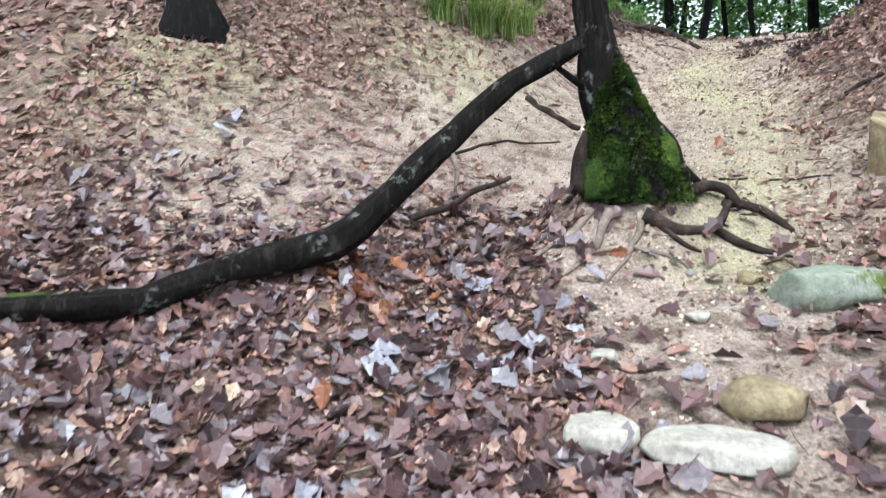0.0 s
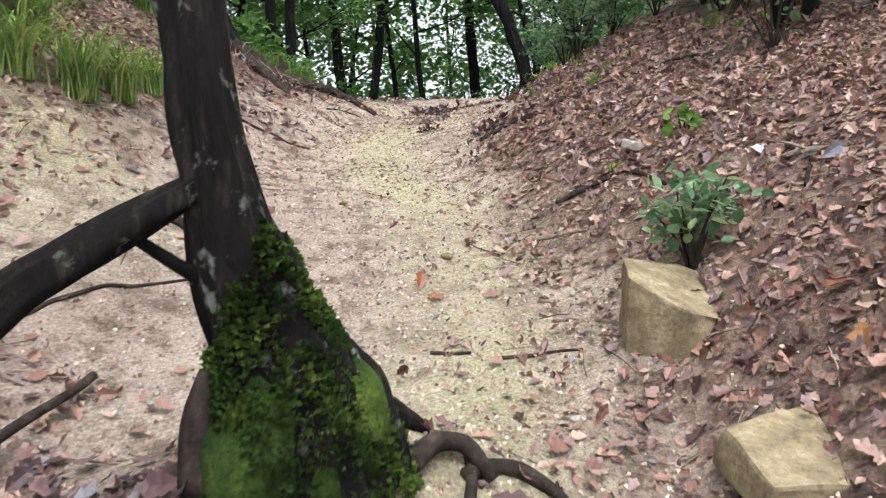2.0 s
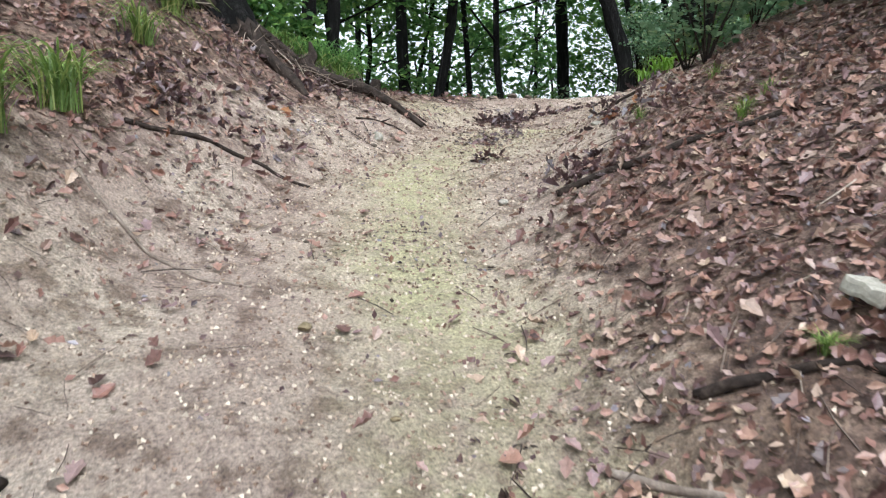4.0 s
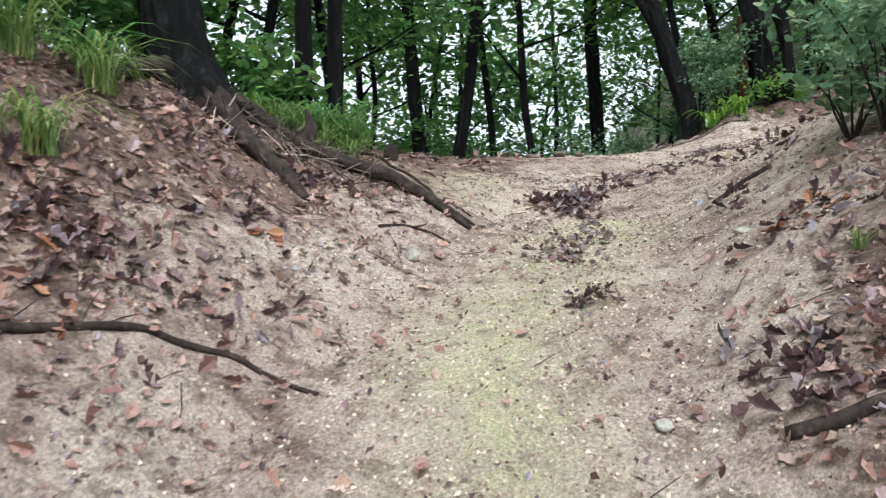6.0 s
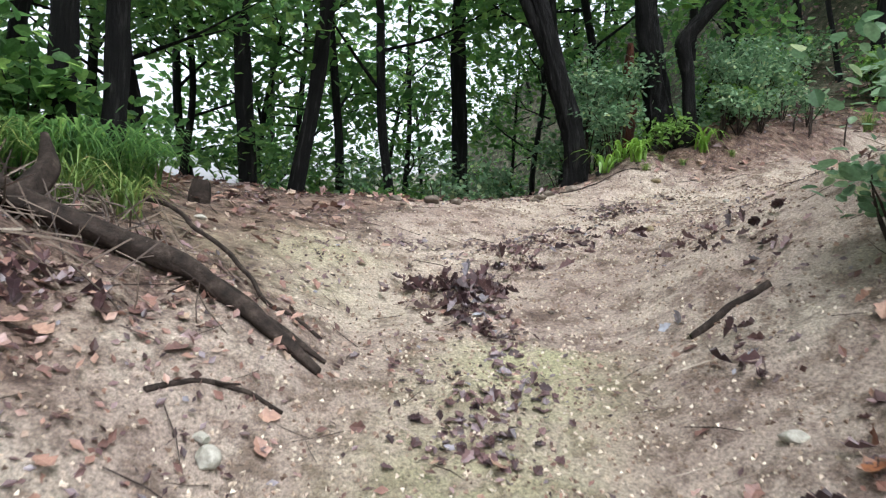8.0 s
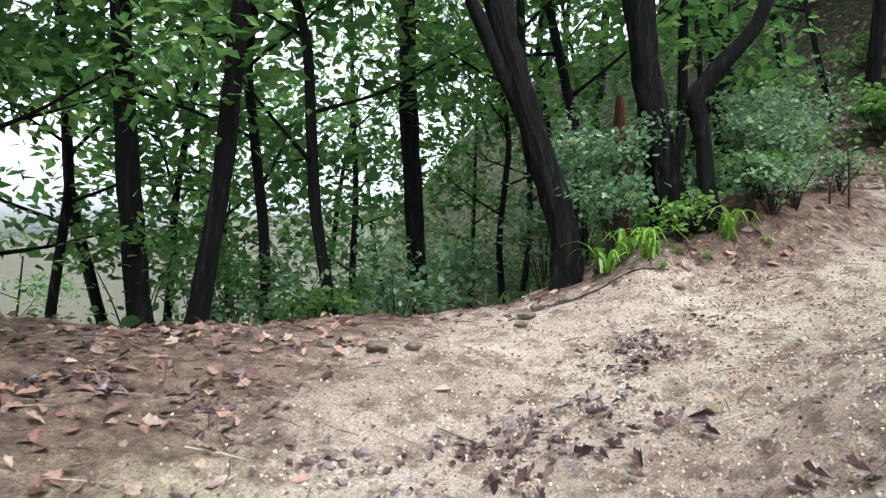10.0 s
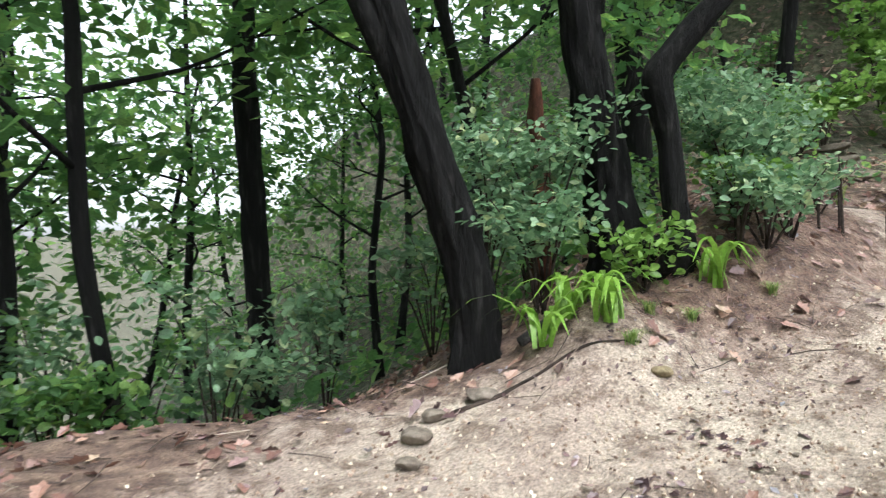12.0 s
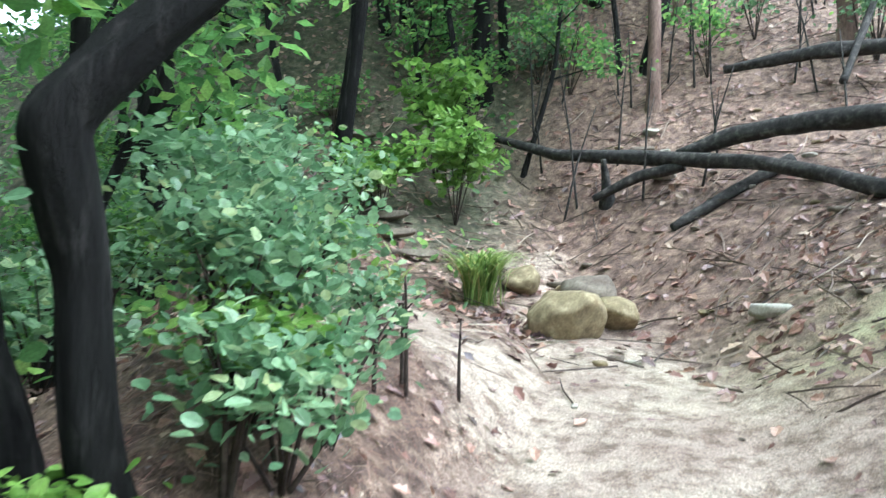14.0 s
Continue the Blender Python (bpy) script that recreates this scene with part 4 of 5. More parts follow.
# ---- trees that stand along the trail ----
build_tree("slope_tree", "thick dark tree with moss at its foot", on_ground(-1.95, 5.95), [(0, 0, 0), (-0.05, 0.02, 0.6), (-0.12, 0.05, 2.0), (-0.1, 0.1, 6.0)], [0.2, 0.17, 0.15, 0.06], BARK, GREEN, 5, 0.5, 1.8, 70, 0.1, 20, 0.06, 0.25, 21, 1.45)
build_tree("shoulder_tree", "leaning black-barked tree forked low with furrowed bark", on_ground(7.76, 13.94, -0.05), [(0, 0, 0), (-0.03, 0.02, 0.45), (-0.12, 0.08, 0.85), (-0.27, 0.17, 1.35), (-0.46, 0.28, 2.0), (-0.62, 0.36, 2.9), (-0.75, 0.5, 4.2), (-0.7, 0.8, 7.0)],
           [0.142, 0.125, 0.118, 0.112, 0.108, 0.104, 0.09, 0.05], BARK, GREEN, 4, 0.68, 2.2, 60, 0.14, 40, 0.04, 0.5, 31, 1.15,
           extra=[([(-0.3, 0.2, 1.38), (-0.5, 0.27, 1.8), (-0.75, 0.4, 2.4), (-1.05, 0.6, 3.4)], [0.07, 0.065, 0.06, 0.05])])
build_tree("trail_tree", "large black-barked tree with a flared foot", on_ground(8.86, 13.72, -0.02), [(0, 0, 0), (-0.10, 0.03, 0.4), (-0.22, 0.06, 0.9), (-0.33, 0.1, 1.6), (-0.45, 0.12, 2.6), (-0.5, 0.2, 7.5)],
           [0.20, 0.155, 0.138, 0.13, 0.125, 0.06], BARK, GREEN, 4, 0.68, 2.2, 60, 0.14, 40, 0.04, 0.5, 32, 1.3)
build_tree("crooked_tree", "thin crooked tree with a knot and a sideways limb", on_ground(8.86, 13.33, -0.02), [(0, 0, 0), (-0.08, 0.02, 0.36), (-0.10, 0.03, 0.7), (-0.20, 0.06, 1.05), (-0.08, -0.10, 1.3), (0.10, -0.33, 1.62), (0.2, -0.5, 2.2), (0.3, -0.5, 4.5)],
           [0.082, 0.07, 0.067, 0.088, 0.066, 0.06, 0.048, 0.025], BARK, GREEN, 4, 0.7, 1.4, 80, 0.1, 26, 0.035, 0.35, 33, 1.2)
# a solid low lump in the same dark bark as the trunks
stone("dark_stump", 8.72, 13.42, (0.5, 0.42, 0.36), BARK, "low dark-barked stump at the foot of a tree", 20, 0.3, 55, 0.35, 0.0, "stump")
build_tree("straight_tree", "straight black tree trunk below the shoulder", on_ground(8.6, 17.5), [(0, 0, 0), (-0.1, 0, 1.5), (-0.25, 0.0, 3.5), (-0.3, 0.1, 9)], [0.15, 0.125, 0.115, 0.05], BARK, GREEN, 7, 0.5, 1.8, 90, 0.11, 16, 0.12, 0.15, 34, 1.2)
build_tree("dark_tree", "thick dark tree on the far side of the trail", on_ground(13.9, 16.6), [(0, 0, 0), (-0.1, 0.0, 0.9), (-0.35, 0.0, 2.5), (-0.5, 0.1, 8.5)], [0.24, 0.2, 0.18, 0.07], BARK, GREEN, 7, 0.4, 2.2, 90, 0.11, 16, 0.12, 0.2, 35, 1.4)
for k, (x, y, r) in enumerate(((2.72, 12.8, 0.085), (3.02, 12.85, 0.08))):
    build_tree("twin_tree", "slim straight dark tree on the bank top", on_ground(x, y), [(0, 0, 0), (0.02, 0, 1.5), (-0.05, 0, 3), (0.1, 0.1, 7)], [r, r * 0.9, r * 0.85, 0.03], BARK, GREEN, 6, 0.4, 1.5, 80, 0.1, 14, 0.1, 0.2, 40 + k, 1.3, "twin trees")
for k in range(3):
    build_tree("bank_top_tree", "slim dark stem in a clump on the bank", on_ground(5.45 + 0.16 * k, 6.15 + 0.1 * (k % 2)), [(0, 0, 0), (-0.08 + 0.1 * k, 0, 0.5), (-0.2 + 0.2 * k, 0.05, 1.6), (-0.3 + 0.4 * k, 0.2, 5)],
               [0.06, 0.05, 0.045, 0.02], BARK, GREEN, 4, 0.35, 1.3, 70, 0.1, 12, 0.1, 0.2, 50 + k, 1.3, "clump of stems")
stub = thing("rotten_snag", on_ground(9.15, 14.6), "broken snag with rotten reddish wood", "stump")
part("snag", *tube([(0, 0, -0.2), (0, 0, 0.7), (-0.03, 0.02, 1.35), (-0.04, 0.02, 1.65)], [0.09, 0.075, 0.07, 0.03], 12, 0.06, 0.2, 7, 0.35), REDWOOD, stub)


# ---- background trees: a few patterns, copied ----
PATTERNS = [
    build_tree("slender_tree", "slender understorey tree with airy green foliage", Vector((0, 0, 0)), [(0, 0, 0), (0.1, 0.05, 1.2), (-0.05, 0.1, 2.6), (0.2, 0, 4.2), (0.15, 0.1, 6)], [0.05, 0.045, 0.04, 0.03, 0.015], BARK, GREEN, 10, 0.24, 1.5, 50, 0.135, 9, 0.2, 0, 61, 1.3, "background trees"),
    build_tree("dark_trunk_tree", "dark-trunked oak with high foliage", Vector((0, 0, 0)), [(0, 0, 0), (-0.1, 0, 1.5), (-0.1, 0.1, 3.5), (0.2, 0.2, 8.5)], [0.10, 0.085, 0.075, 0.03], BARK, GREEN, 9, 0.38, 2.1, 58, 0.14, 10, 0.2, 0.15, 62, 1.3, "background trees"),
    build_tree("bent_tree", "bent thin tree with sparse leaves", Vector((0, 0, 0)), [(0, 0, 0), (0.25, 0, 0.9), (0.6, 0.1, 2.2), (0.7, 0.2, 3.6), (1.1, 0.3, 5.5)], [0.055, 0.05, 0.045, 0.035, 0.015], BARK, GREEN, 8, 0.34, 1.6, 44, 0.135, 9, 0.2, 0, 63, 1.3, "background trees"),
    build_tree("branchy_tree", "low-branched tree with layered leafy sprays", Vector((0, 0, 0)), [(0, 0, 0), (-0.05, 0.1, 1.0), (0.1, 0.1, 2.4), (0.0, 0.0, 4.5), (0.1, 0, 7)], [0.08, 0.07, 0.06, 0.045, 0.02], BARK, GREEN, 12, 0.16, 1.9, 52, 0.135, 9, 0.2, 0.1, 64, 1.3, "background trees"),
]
placed = [(1, 4.9, 16.2, 1.15, 20), (1, 5.2, 15.95, 0.9, 110), (0, 6.75, 16.1, 1.3, 200), (0, 6.2, 16.7, 1.0, 40), (2, 9.1, 15.3, 1.1, 150), (0, 3.8, 16.8, 1.2, 70), (2, 4.15, 17.2, 0.9, 0), (0, 9.9, 15.9, 1.1, 300),
          (1, 16.6, 15.8, 1.15, 60), (0, 17.0, 17.5, 1.2, 0), (2, 16.4, 16.3, 1.0, 95), (2, 18.0, 14.2, 1.0, 10), (1, 19.3, 14.3, 1.5, 240), (0, 20.0, 14.0, 1.4, 30), (0, 19.8, 16.2, 1.5, 90), (2, 20.2, 16.0, 1.1, 180),
          (0, 20.1, 15.1, 1.2, 120), (0, 12.4, 20.0, 1.0, 0), (0, 10.8, 18.5, 0.9, 130), (0, 7.2, 20.5, 1.1, 60), (3, 2.0, 15.5, 1.0, 10), (3, -0.9, 9.4, 0.9, 40), (3, -2.4, 10.2, 1.0, 130), (3, 0.6, 13.2, 1.0, 300), (3, -3.0, 13.5, 1.2, 10), (0, 13.0, 19.5, 1.2, 10), (3, 0.4, 14.2, 1.0, 80), (3, 3.3, 18.5, 1.1, 220), (0, 5.6, 19.6, 1.0, 300),
          (3, -1.2, 12.5, 1.0, 150), (3, 0.2, 10.8, 0.8, 20), (1, -3.5, 9.5, 1.2, 0), (3, -2.6, 11.2, 1.0, 200), (0, -4.2, 7.6, 1.2, 0), (1, -5.5, 6.0, 1.3, 90), (0, 6.5, 5.0, 1.0, 90), (3, 8.6, 6.2, 1.0, 210), (1, 11.5, 8.0, 1.2, 300),
          (0, 11.2, 15.6, 1.1, 15), (2, 12.6, 17.0, 1.0, 250), (0, 9.6, 21.2, 1.1, 100)]
placed += [(3, 2.5, 14.1, 0.9, 55), (3, 3.6, 15.4, 0.8, 160), (1, 1.2, 14.6, 1.0, 10), (3, 12.6, 22.0, 0.8, 210), (3, 16.2, 19.0, 0.9, 260), (3, 18.6, 15.2, 0.8, 190), (2, 19.4, 12.0, 0.9, 15), (2, 18.0, 13.4, 0.7, 280)]
rng = np.random.RandomState(404)
for k in range(7):
    placed.append((int(rng.randint(4)), rng.uniform(-2, 14), rng.uniform(19, 33), rng.uniform(0.9, 1.5), rng.rand() * 360))
for k in range(36):
    placed.append((int(rng.choice([0, 1, 1, 2, 3])), rng.uniform(17, 38), rng.uniform(2, 30), rng.uniform(0.9, 1.6), rng.rand() * 360))
for k in range(9):
    placed.append((int(rng.randint(4)), rng.uniform(-14, -4), rng.uniform(2, 18), rng.uniform(0.9, 1.5), rng.rand() * 360))
for k in range(4):
    placed.append((int(rng.randint(4)), rng.uniform(9, 16), rng.uniform(-3, 7.5), rng.uniform(0.9, 1.5), rng.rand() * 360))
for k in range(5):
    placed.append((int(rng.randint(4)), rng.uniform(-9, 9), rng.uniform(-14, -4), rng.uniform(0.9, 1.5), rng.rand() * 360))
used = set()
for kind, x, y, s, a in placed:
    m = Matrix.Translation(on_ground(x, y, -0.05)) @ Matrix.Rotation(radians(7 * math.sin(a * 3.1 + x)), 4, "X") @ Matrix.Rotation(radians(7 * math.sin(a * 1.7 + y)), 4, "Y") @ Matrix.Rotation(radians(a), 4, "Z") @ Matrix.Diagonal((s, s, s, 1))
    if kind in used:
        copy_thing(PATTERNS[kind], m)
    else:
        used.add(kind)
        PATTERNS[kind].matrix_basis = m


# ---- shrubs, grasses ----
def shrub(name, x, y, label, wide, tall, leaf, count, foliage, seed, stems=6, template=ROUND, faces=ROUND_F, group="", up=0.0, lean=(0, 0)):
    """A bush of several thin stems with leaves along their outer parts."""
    rng = np.random.RandomState(seed)
    root = thing(name, on_ground(x, y), label, "shrub", group)
    centres = []
    for k in range(stems):
        a = 2 * np.pi * (k + 0.6 * rng.rand()) / stems
        out = wide * (0.25 + 0.75 * rng.rand())
        tip = np.array([np.cos(a) * out + lean[0], np.sin(a) * out + lean[1], tall * (0.55 + 0.45 * rng.rand())])
        mid = tip * np.array([0.4, 0.4, 0.6]) + rng.randn(3) * 0.03
        part("stem", *tube([(0, 0, -0.05), mid, tip], [0.010, 0.007, 0.003], 5, 0.1, 0.1, seed + k), DARKROOT, root)
        for j in range(4):
            w = 0.35 + 0.65 * (j + rng.rand()) / 4
            c = mid * (1 - w) * 1.2 + tip * w if w > 0.4 else mid
            centres.append(c + rng.randn(3) * np.array([wide, wide, tall * 0.5]) * 0.13)
    per = max(1, int(count * 1.6) // len(centres))
    v, f = crown_leaves(rng, centres, per, wide * 0.20 + 0.03, leaf, template, faces)
    v[:, 2] = np.maximum(v[:, 2], 0.01)
    part("leaves", v, f, foliage, root, smooth=False, kind="stuff")
    return root


def blades(rng, n, length, width, spread, droop):
    """Curved blades that rise from one foot and bend outwards."""
    vs, fs = [], []
    for k in range(n):
        a, out = rng.rand() * 2 * np.pi, spread * (0.25 + 0.75 * rng.rand())
        ln, foot = length * (0.55 + 0.45 * rng.rand()), rng.randn(2) * length * 0.06
        d, s = np.array([np.cos(a), np.sin(a)]), np.array([-np.sin(a), np.cos(a)])
        base = len(vs)
        for j in range(6):
            u = j / 5
            h = ln * (u - droop * u ** 2.6)
            c = foot + d * out * ln * u ** 1.5
            w = width * (0.6 + 0.7 * u * (1 - u) * 2 - 0.55 * u ** 3) * 0.5
            vs.append((*(c + s * w), h))
            vs.append((*(c - s * w), h))
            if j:
                q = base + 2 * j
                fs.append([q - 2, q - 1, q + 1, q])
    return np.array(vs), fs


def tuft(name, x, y, label, n, length, width, spread, droop, material, seed, group="", up=-0.01):
    root = thing(name, on_ground(x, y, up), label, "grass", group)
    rng = np.random.RandomState(seed)
    if n < 30:
        for _ in range(n):
            part("blade", *blades(rng, 1, length, width, spread, droop), material, root)
    else:
        part("blades", *blades(rng, n, length, width, spread, droop), material, root, kind="stuff")
    return root


for k, (x, y, n, l) in enumerate(((7.80, 13.50, 16, 0.66), (7.98, 13.52, 15, 0.62), (8.0, 13.28, 24, 0.64), (8.18, 13.45, 12, 0.55))):
    tuft("strap_plant", x, y, "yellow-green strap-leaved plant drooping at the trail's edge", n, l, 0.036, 0.75, 0.82, STRAP, 70 + k, "strap-leaved plants")
tuft("strap_plant", 8.72, 13.08, "yellow-green strap-leaved plant with withered tips", 18, 0.7, 0.034, 0.65, 0.8, STRAP, 76, "strap-leaved plants")
for k, (x, y) in enumerate(((7.95, 13.12), (8.25, 13.2), (8.4, 13.05), (8.9, 12.85))):
    tuft("short_grass", x, y, "thin short grass at the trail's edge", 70, 0.18, 0.004, 0.9, 0.6, GRASS, 80 + k, "short grass")
for k, (x, y, s) in enumerate(((0.0, 7.15, 1.0), (0.35, 7.3, 1.05), (-0.35, 7.4, 0.9), (0.62, 7.7, 0.9), (0.85, 8.3, 0.8), (-0.9, 7.3, 0.6), (0.1, 7.7, 1.0))):
    tuft("bank_grass", x, y, "tall bright green grass on the bank", 120, s, 0.014, 0.7, 0.62, GRASS, 90 + k, "grass on the bank")
for k, (x, y, s) in enumerate(((2.35, 11.75, 0.6), (2.7, 11.9, 0.65), (3.0, 12.0, 0.5), (2.1, 11.6, 0.5), (1.15, 9.5, 0.6), (1.3, 10.3, 0.65), (0.95, 10.2, 0.7))):
    tuft("bank_grass", x, y, "long arching grass blades over the bank edge", 70, s * 1.25, 0.013, 0.85, 0.8, GRASS, 110 + k, "grass on the bank")
for k, (x, y, n, l) in enumerate(((2.75, 12.35, 120, 1.0), (3.05, 12.75, 130, 1.05), (2.5, 12.1, 110, 0.9), (3.25, 13.1, 90, 0.8), (2.2, 11.9, 90, 0.8), (0.75, 10.3, 70, 0.8), (1.2, 10.6, 60, 0.7))):
    tuft("arching_grass", x, y, "long broad-bladed grass arching over the bank", n, l, 0.020, 0.8, 0.75, GREEN, 300 + k, "arching grass")
tuft("green_tuft", 13.85, 13.25, "dense bright green grass tuft beside the trail", 420, 1.05, 0.016, 0.7, 0.55, GRASS, 120)
tuft("green_tuft", 13.2, 13.9, "thin pale grass tuft beside the trail", 120, 0.6, 0.008, 0.6, 0.5, GRASS, 121)
tuft("low_tuft", 3.3, 5.5, "small yellow-green grass tuft in leaf litter", 90, 0.16, 0.004, 1.0, 0.6, GRASS, 122)
tuft("low_tuft", 3.05, 4.62, "thin green blades behind the rock", 50, 0.3, 0.007, 0.7, 0.6, GRASS, 123)
for k in range(10):
    a = np.random.RandomState(500 + k)
    tuft("low_tuft", 4.4 + 1.4 * a.rand(), 6.4 + 1.9 * a.rand(), "thin pale grass on the leafy bank", 40, 0.25, 0.005, 0.9, 0.6, GRASS, 130 + k, "grass tufts")

shrub("seedling_shrub", 2.86, 4.38, "small green broad-leaved shrub behind a rock", 0.2, 0.42, 0.06, 190, BLUEGREEN, 1, 11)
shrub("seedling", 3.62, 5.25, "small bright green seedling in leaf litter", 0.10, 0.18, 0.07, 16, LIME, 2, 3)
shrub("trailside_bush", 5.62, 9.2, "grey-green bush with some yellowing leaves", 0.42, 0.85, 0.065, 420, BLUEGREEN, 3, 10)
shrub("trailside_bush", 6.4, 9.55, "low grey-green bush above the sandy bank", 0.42, 0.6, 0.09, 300, BLUEGREEN, 4, 8)
shrub("trailside_bush", 6.3, 8.6, "tall grey-green bush on the bank", 0.55, 1.2, 0.09, 380, BLUEGREEN, 5, 9)
for k, (x, y, w, h, n) in enumerate(((8.05, 13.75, 0.32, 0.75, 300), (8.35, 13.95, 0.38, 1.25, 420), (8.15, 14.25, 0.4, 1.5, 380))):
    shrub("leafy_shrub", x, y, "pale green small-leaved shrub between the trunks", w, h, 0.05, int(n * 1.5), BLUEGREEN, 10 + k, 7, group="shrubs by the trunks")
for k, (x, y, w, h, n, m) in enumerate(((9.55, 13.45, 0.36, 1.0, 330, BLUEGREEN), (9.95, 13.3, 0.32, 0.75, 260, BLUEGREEN), (10.3, 13.65, 0.45, 1.0, 360, BLUEGREEN), (9.25, 13.15, 0.22, 0.42, 140, LIME), (11.0, 14.0, 0.5, 1.1, 380, BLUEGREEN), (10.75, 13.25, 0.25, 0.45, 140, BLUEGREEN), (9.15, 12.98, 0.24, 0.4, 130, BLUEGREEN), (9.0, 13.08, 0.22, 0.55, 150, BLUEGREEN), (9.5, 12.98, 0.25, 0.5, 150, BLUEGREEN), (9.4, 13.28, 0.3, 0.8, 240, BLUEGREEN), (10.1, 13.5, 0.35, 0.7, 240, LIME), (8.45, 13.35, 0.25, 0.4, 130, LIME), (11.9, 14.4, 0.5, 0.9, 300, BLUEGREEN))):
    shrub("leafy_shrub", x, y, "pale green small-leaved shrub at the trail's edge", w, h, 0.052, int(n * 1.5), m, 20 + k, 7, group="shrubs by the trail")
for k, (x, y, w, h, n) in enumerate(((2.1, 12.3, 0.4, 0.8, 420), (2.55, 12.75, 0.4, 0.7, 380), (1.5, 12.3, 0.5, 1.2, 460), (3.05, 13.5, 0.35, 0.55, 240), (1.0, 11.9, 0.5, 1.2, 420), (0.4, 11.2, 0.5, 1.1, 380))):
    shrub("broad_shrub", x, y, "leafy green shrub on the bank top", w, h, 0.085, n, GREEN, 40 + k, 8, group="shrubs on the bank")
for k, (x, y, w, h, n) in enumerate(((16.6, 14.1, 0.55, 1.5, 330), (17.4, 14.6, 0.6, 1.7, 330), (15.8, 14.9, 0.5, 1.0, 250))):
    shrub("young_oak", x, y, "bright green young oak with large leaves", w, h, 0.15, n, LIME, 50 + k, 6, OAK, OAK_F, "young oaks")
rng = np.random.RandomState(71)
for k in range(26):
    x = rng.uniform(4.2, 13.5)
    y = float(np.interp(x, [e[0] for e in EDGE], [e[1] for e in EDGE])) + rng.uniform(0.6, 3.5)
    shrub("undergrowth_shrub", x, y, "airy green undergrowth below the shoulder", 0.5, rng.uniform(0.7, 1.5), 0.08, 260, (GREEN, BLUEGREEN)[k % 2], 60 + k, 6, group="undergrowth")
for k in range(24):
    shrub("undergrowth_shrub", rng.uniform(14.0, 22), rng.uniform(14.3, 20), "green undergrowth on the wooded slope", 0.6, rng.uniform(0.6, 1.2), 0.09, 240, (GREEN, BLUEGREEN)[k % 2], 90 + k, 6, group="undergrowth")
for k in range(12):
    shrub("undergrowth_shrub", rng.uniform(4.8, 8.5), rng.uniform(5.6, 8.6), "grey-green undergrowth on the bank top", 0.5, rng.uniform(0.5, 1.0), 0.08, 220, BLUEGREEN, 120 + k, 6, group="undergrowth")
for k in range(12):
    shrub("undergrowth_shrub", rng.uniform(-3.0, 0.1), rng.uniform(8.8, 13), "green undergrowth on the slope above the trail", 0.5, rng.uniform(0.6, 1.1), 0.09, 240, GREEN, 140 + k, 6, group="undergrowth")

for k in range(22):
    shrub("undergrowth_shrub", rng.uniform(18.5, 24), rng.uniform(7.5, 14.5), "green undergrowth in the brush on the slope", 0.6, rng.uniform(0.8, 1.7), 0.08, 260, (GREEN, BLUEGREEN)[k % 2], 400 + k, 6, group="undergrowth")

# dry sapling stems on the hump beside the trail
for k, (x, y, h) in enumerate(((10.35, 12.95, 0.55), (10.45, 13.0, 0.42), (10.8, 12.8, 0.4), (10.2, 13.05, 0.35))):
    s = thing("dry_sapling", on_ground(x, y), "thin dry upright stem at the trail's edge", "twig", "dry stems")
    part("stem", *tube([(0, 0, -0.03), (0.02, 0.01, h * 0.5), (0.0 + 0.05 * k, 0.02, h)], [0.011, 0.009, 0.005], 6, 0.06, 0.15, k), DARKROOT, s)
    v, f = crown_leaves(np.random.RandomState(k), [(0.02, 0.02, h * 0.6), (0.04, 0.0, h * 0.8)], 5, 0.03, 0.06)
    part("withered_leaves", v, f, WETLEAF, s, "withered brown leaves", smooth=False, kind="stuff")


# ---- fallen logs on the slope ----
def log(name, pts, radii, label, knob=None, seed=0):
    a = np.array(pts, float)
    p = np.c_[a[:, :2], z_at(a[:, 0], a[:, 1]) + a[:, 2]]
    root = thing(name, Vector(p[0]), label, "log")
    part("trunk", *tube(p - p[0], radii, 16, 0.07, 0.1, seed, 0.18), DEADWOOD, root)
    if knob:
        q, d = np.array(knob[0]), np.array(knob[1])
        part("knob", *tube([q, q + d * 0.6, q + d], [0.09, 0.08, 0.05], 9, 0.05, 0.2, seed + 3, 0.2), ROOT, root, "pale broken branch stub")
    return root


log("fallen_log", [(18.5, 13.95, 0.05), (17.6, 12.86, 0.5), (17.03, 11.97, 0.5), (16.4, 11.24, 0.5), (15.7, 10.47, 0.4), (15.2, 9.98, 0.26), (14.7, 9.58, 0.08), (14.3, 9.1, 0.06)], [0.05, 0.08, 0.10, 0.095, 0.085, 0.08, 0.10, 0.12], "long grey fallen trunk lying across the slope", ((0.9, -1.09, 0.0), (-0.05, 0.05, 0.28)), 1)
log("fallen_log", [(16.5, 11.3, 0.5), (16.2, 10.7, 0.6), (15.75, 10.06, 0.7), (15.16, 9.44, 0.68), (14.6, 8.6, 0.6)], [0.08, 0.10, 0.115, 0.12, 0.13], "grey fallen trunk resting on another", None, 2)
log("fallen_log", [(16.9, 12.32, 0.2), (16.67, 11.76, 0.35), (16.41, 11.24, 0.42)], [0.05, 0.07, 0.07], "thin pale dead branch under the fallen trunk", None, 3)
log("fallen_log", [(15.78, 11.41, 0.04), (15.96, 10.78, 0.06), (16.27, 10.06, 0.08)], [0.05, 0.07, 0.08], "thin dark dead branch on the slope", None, 4)
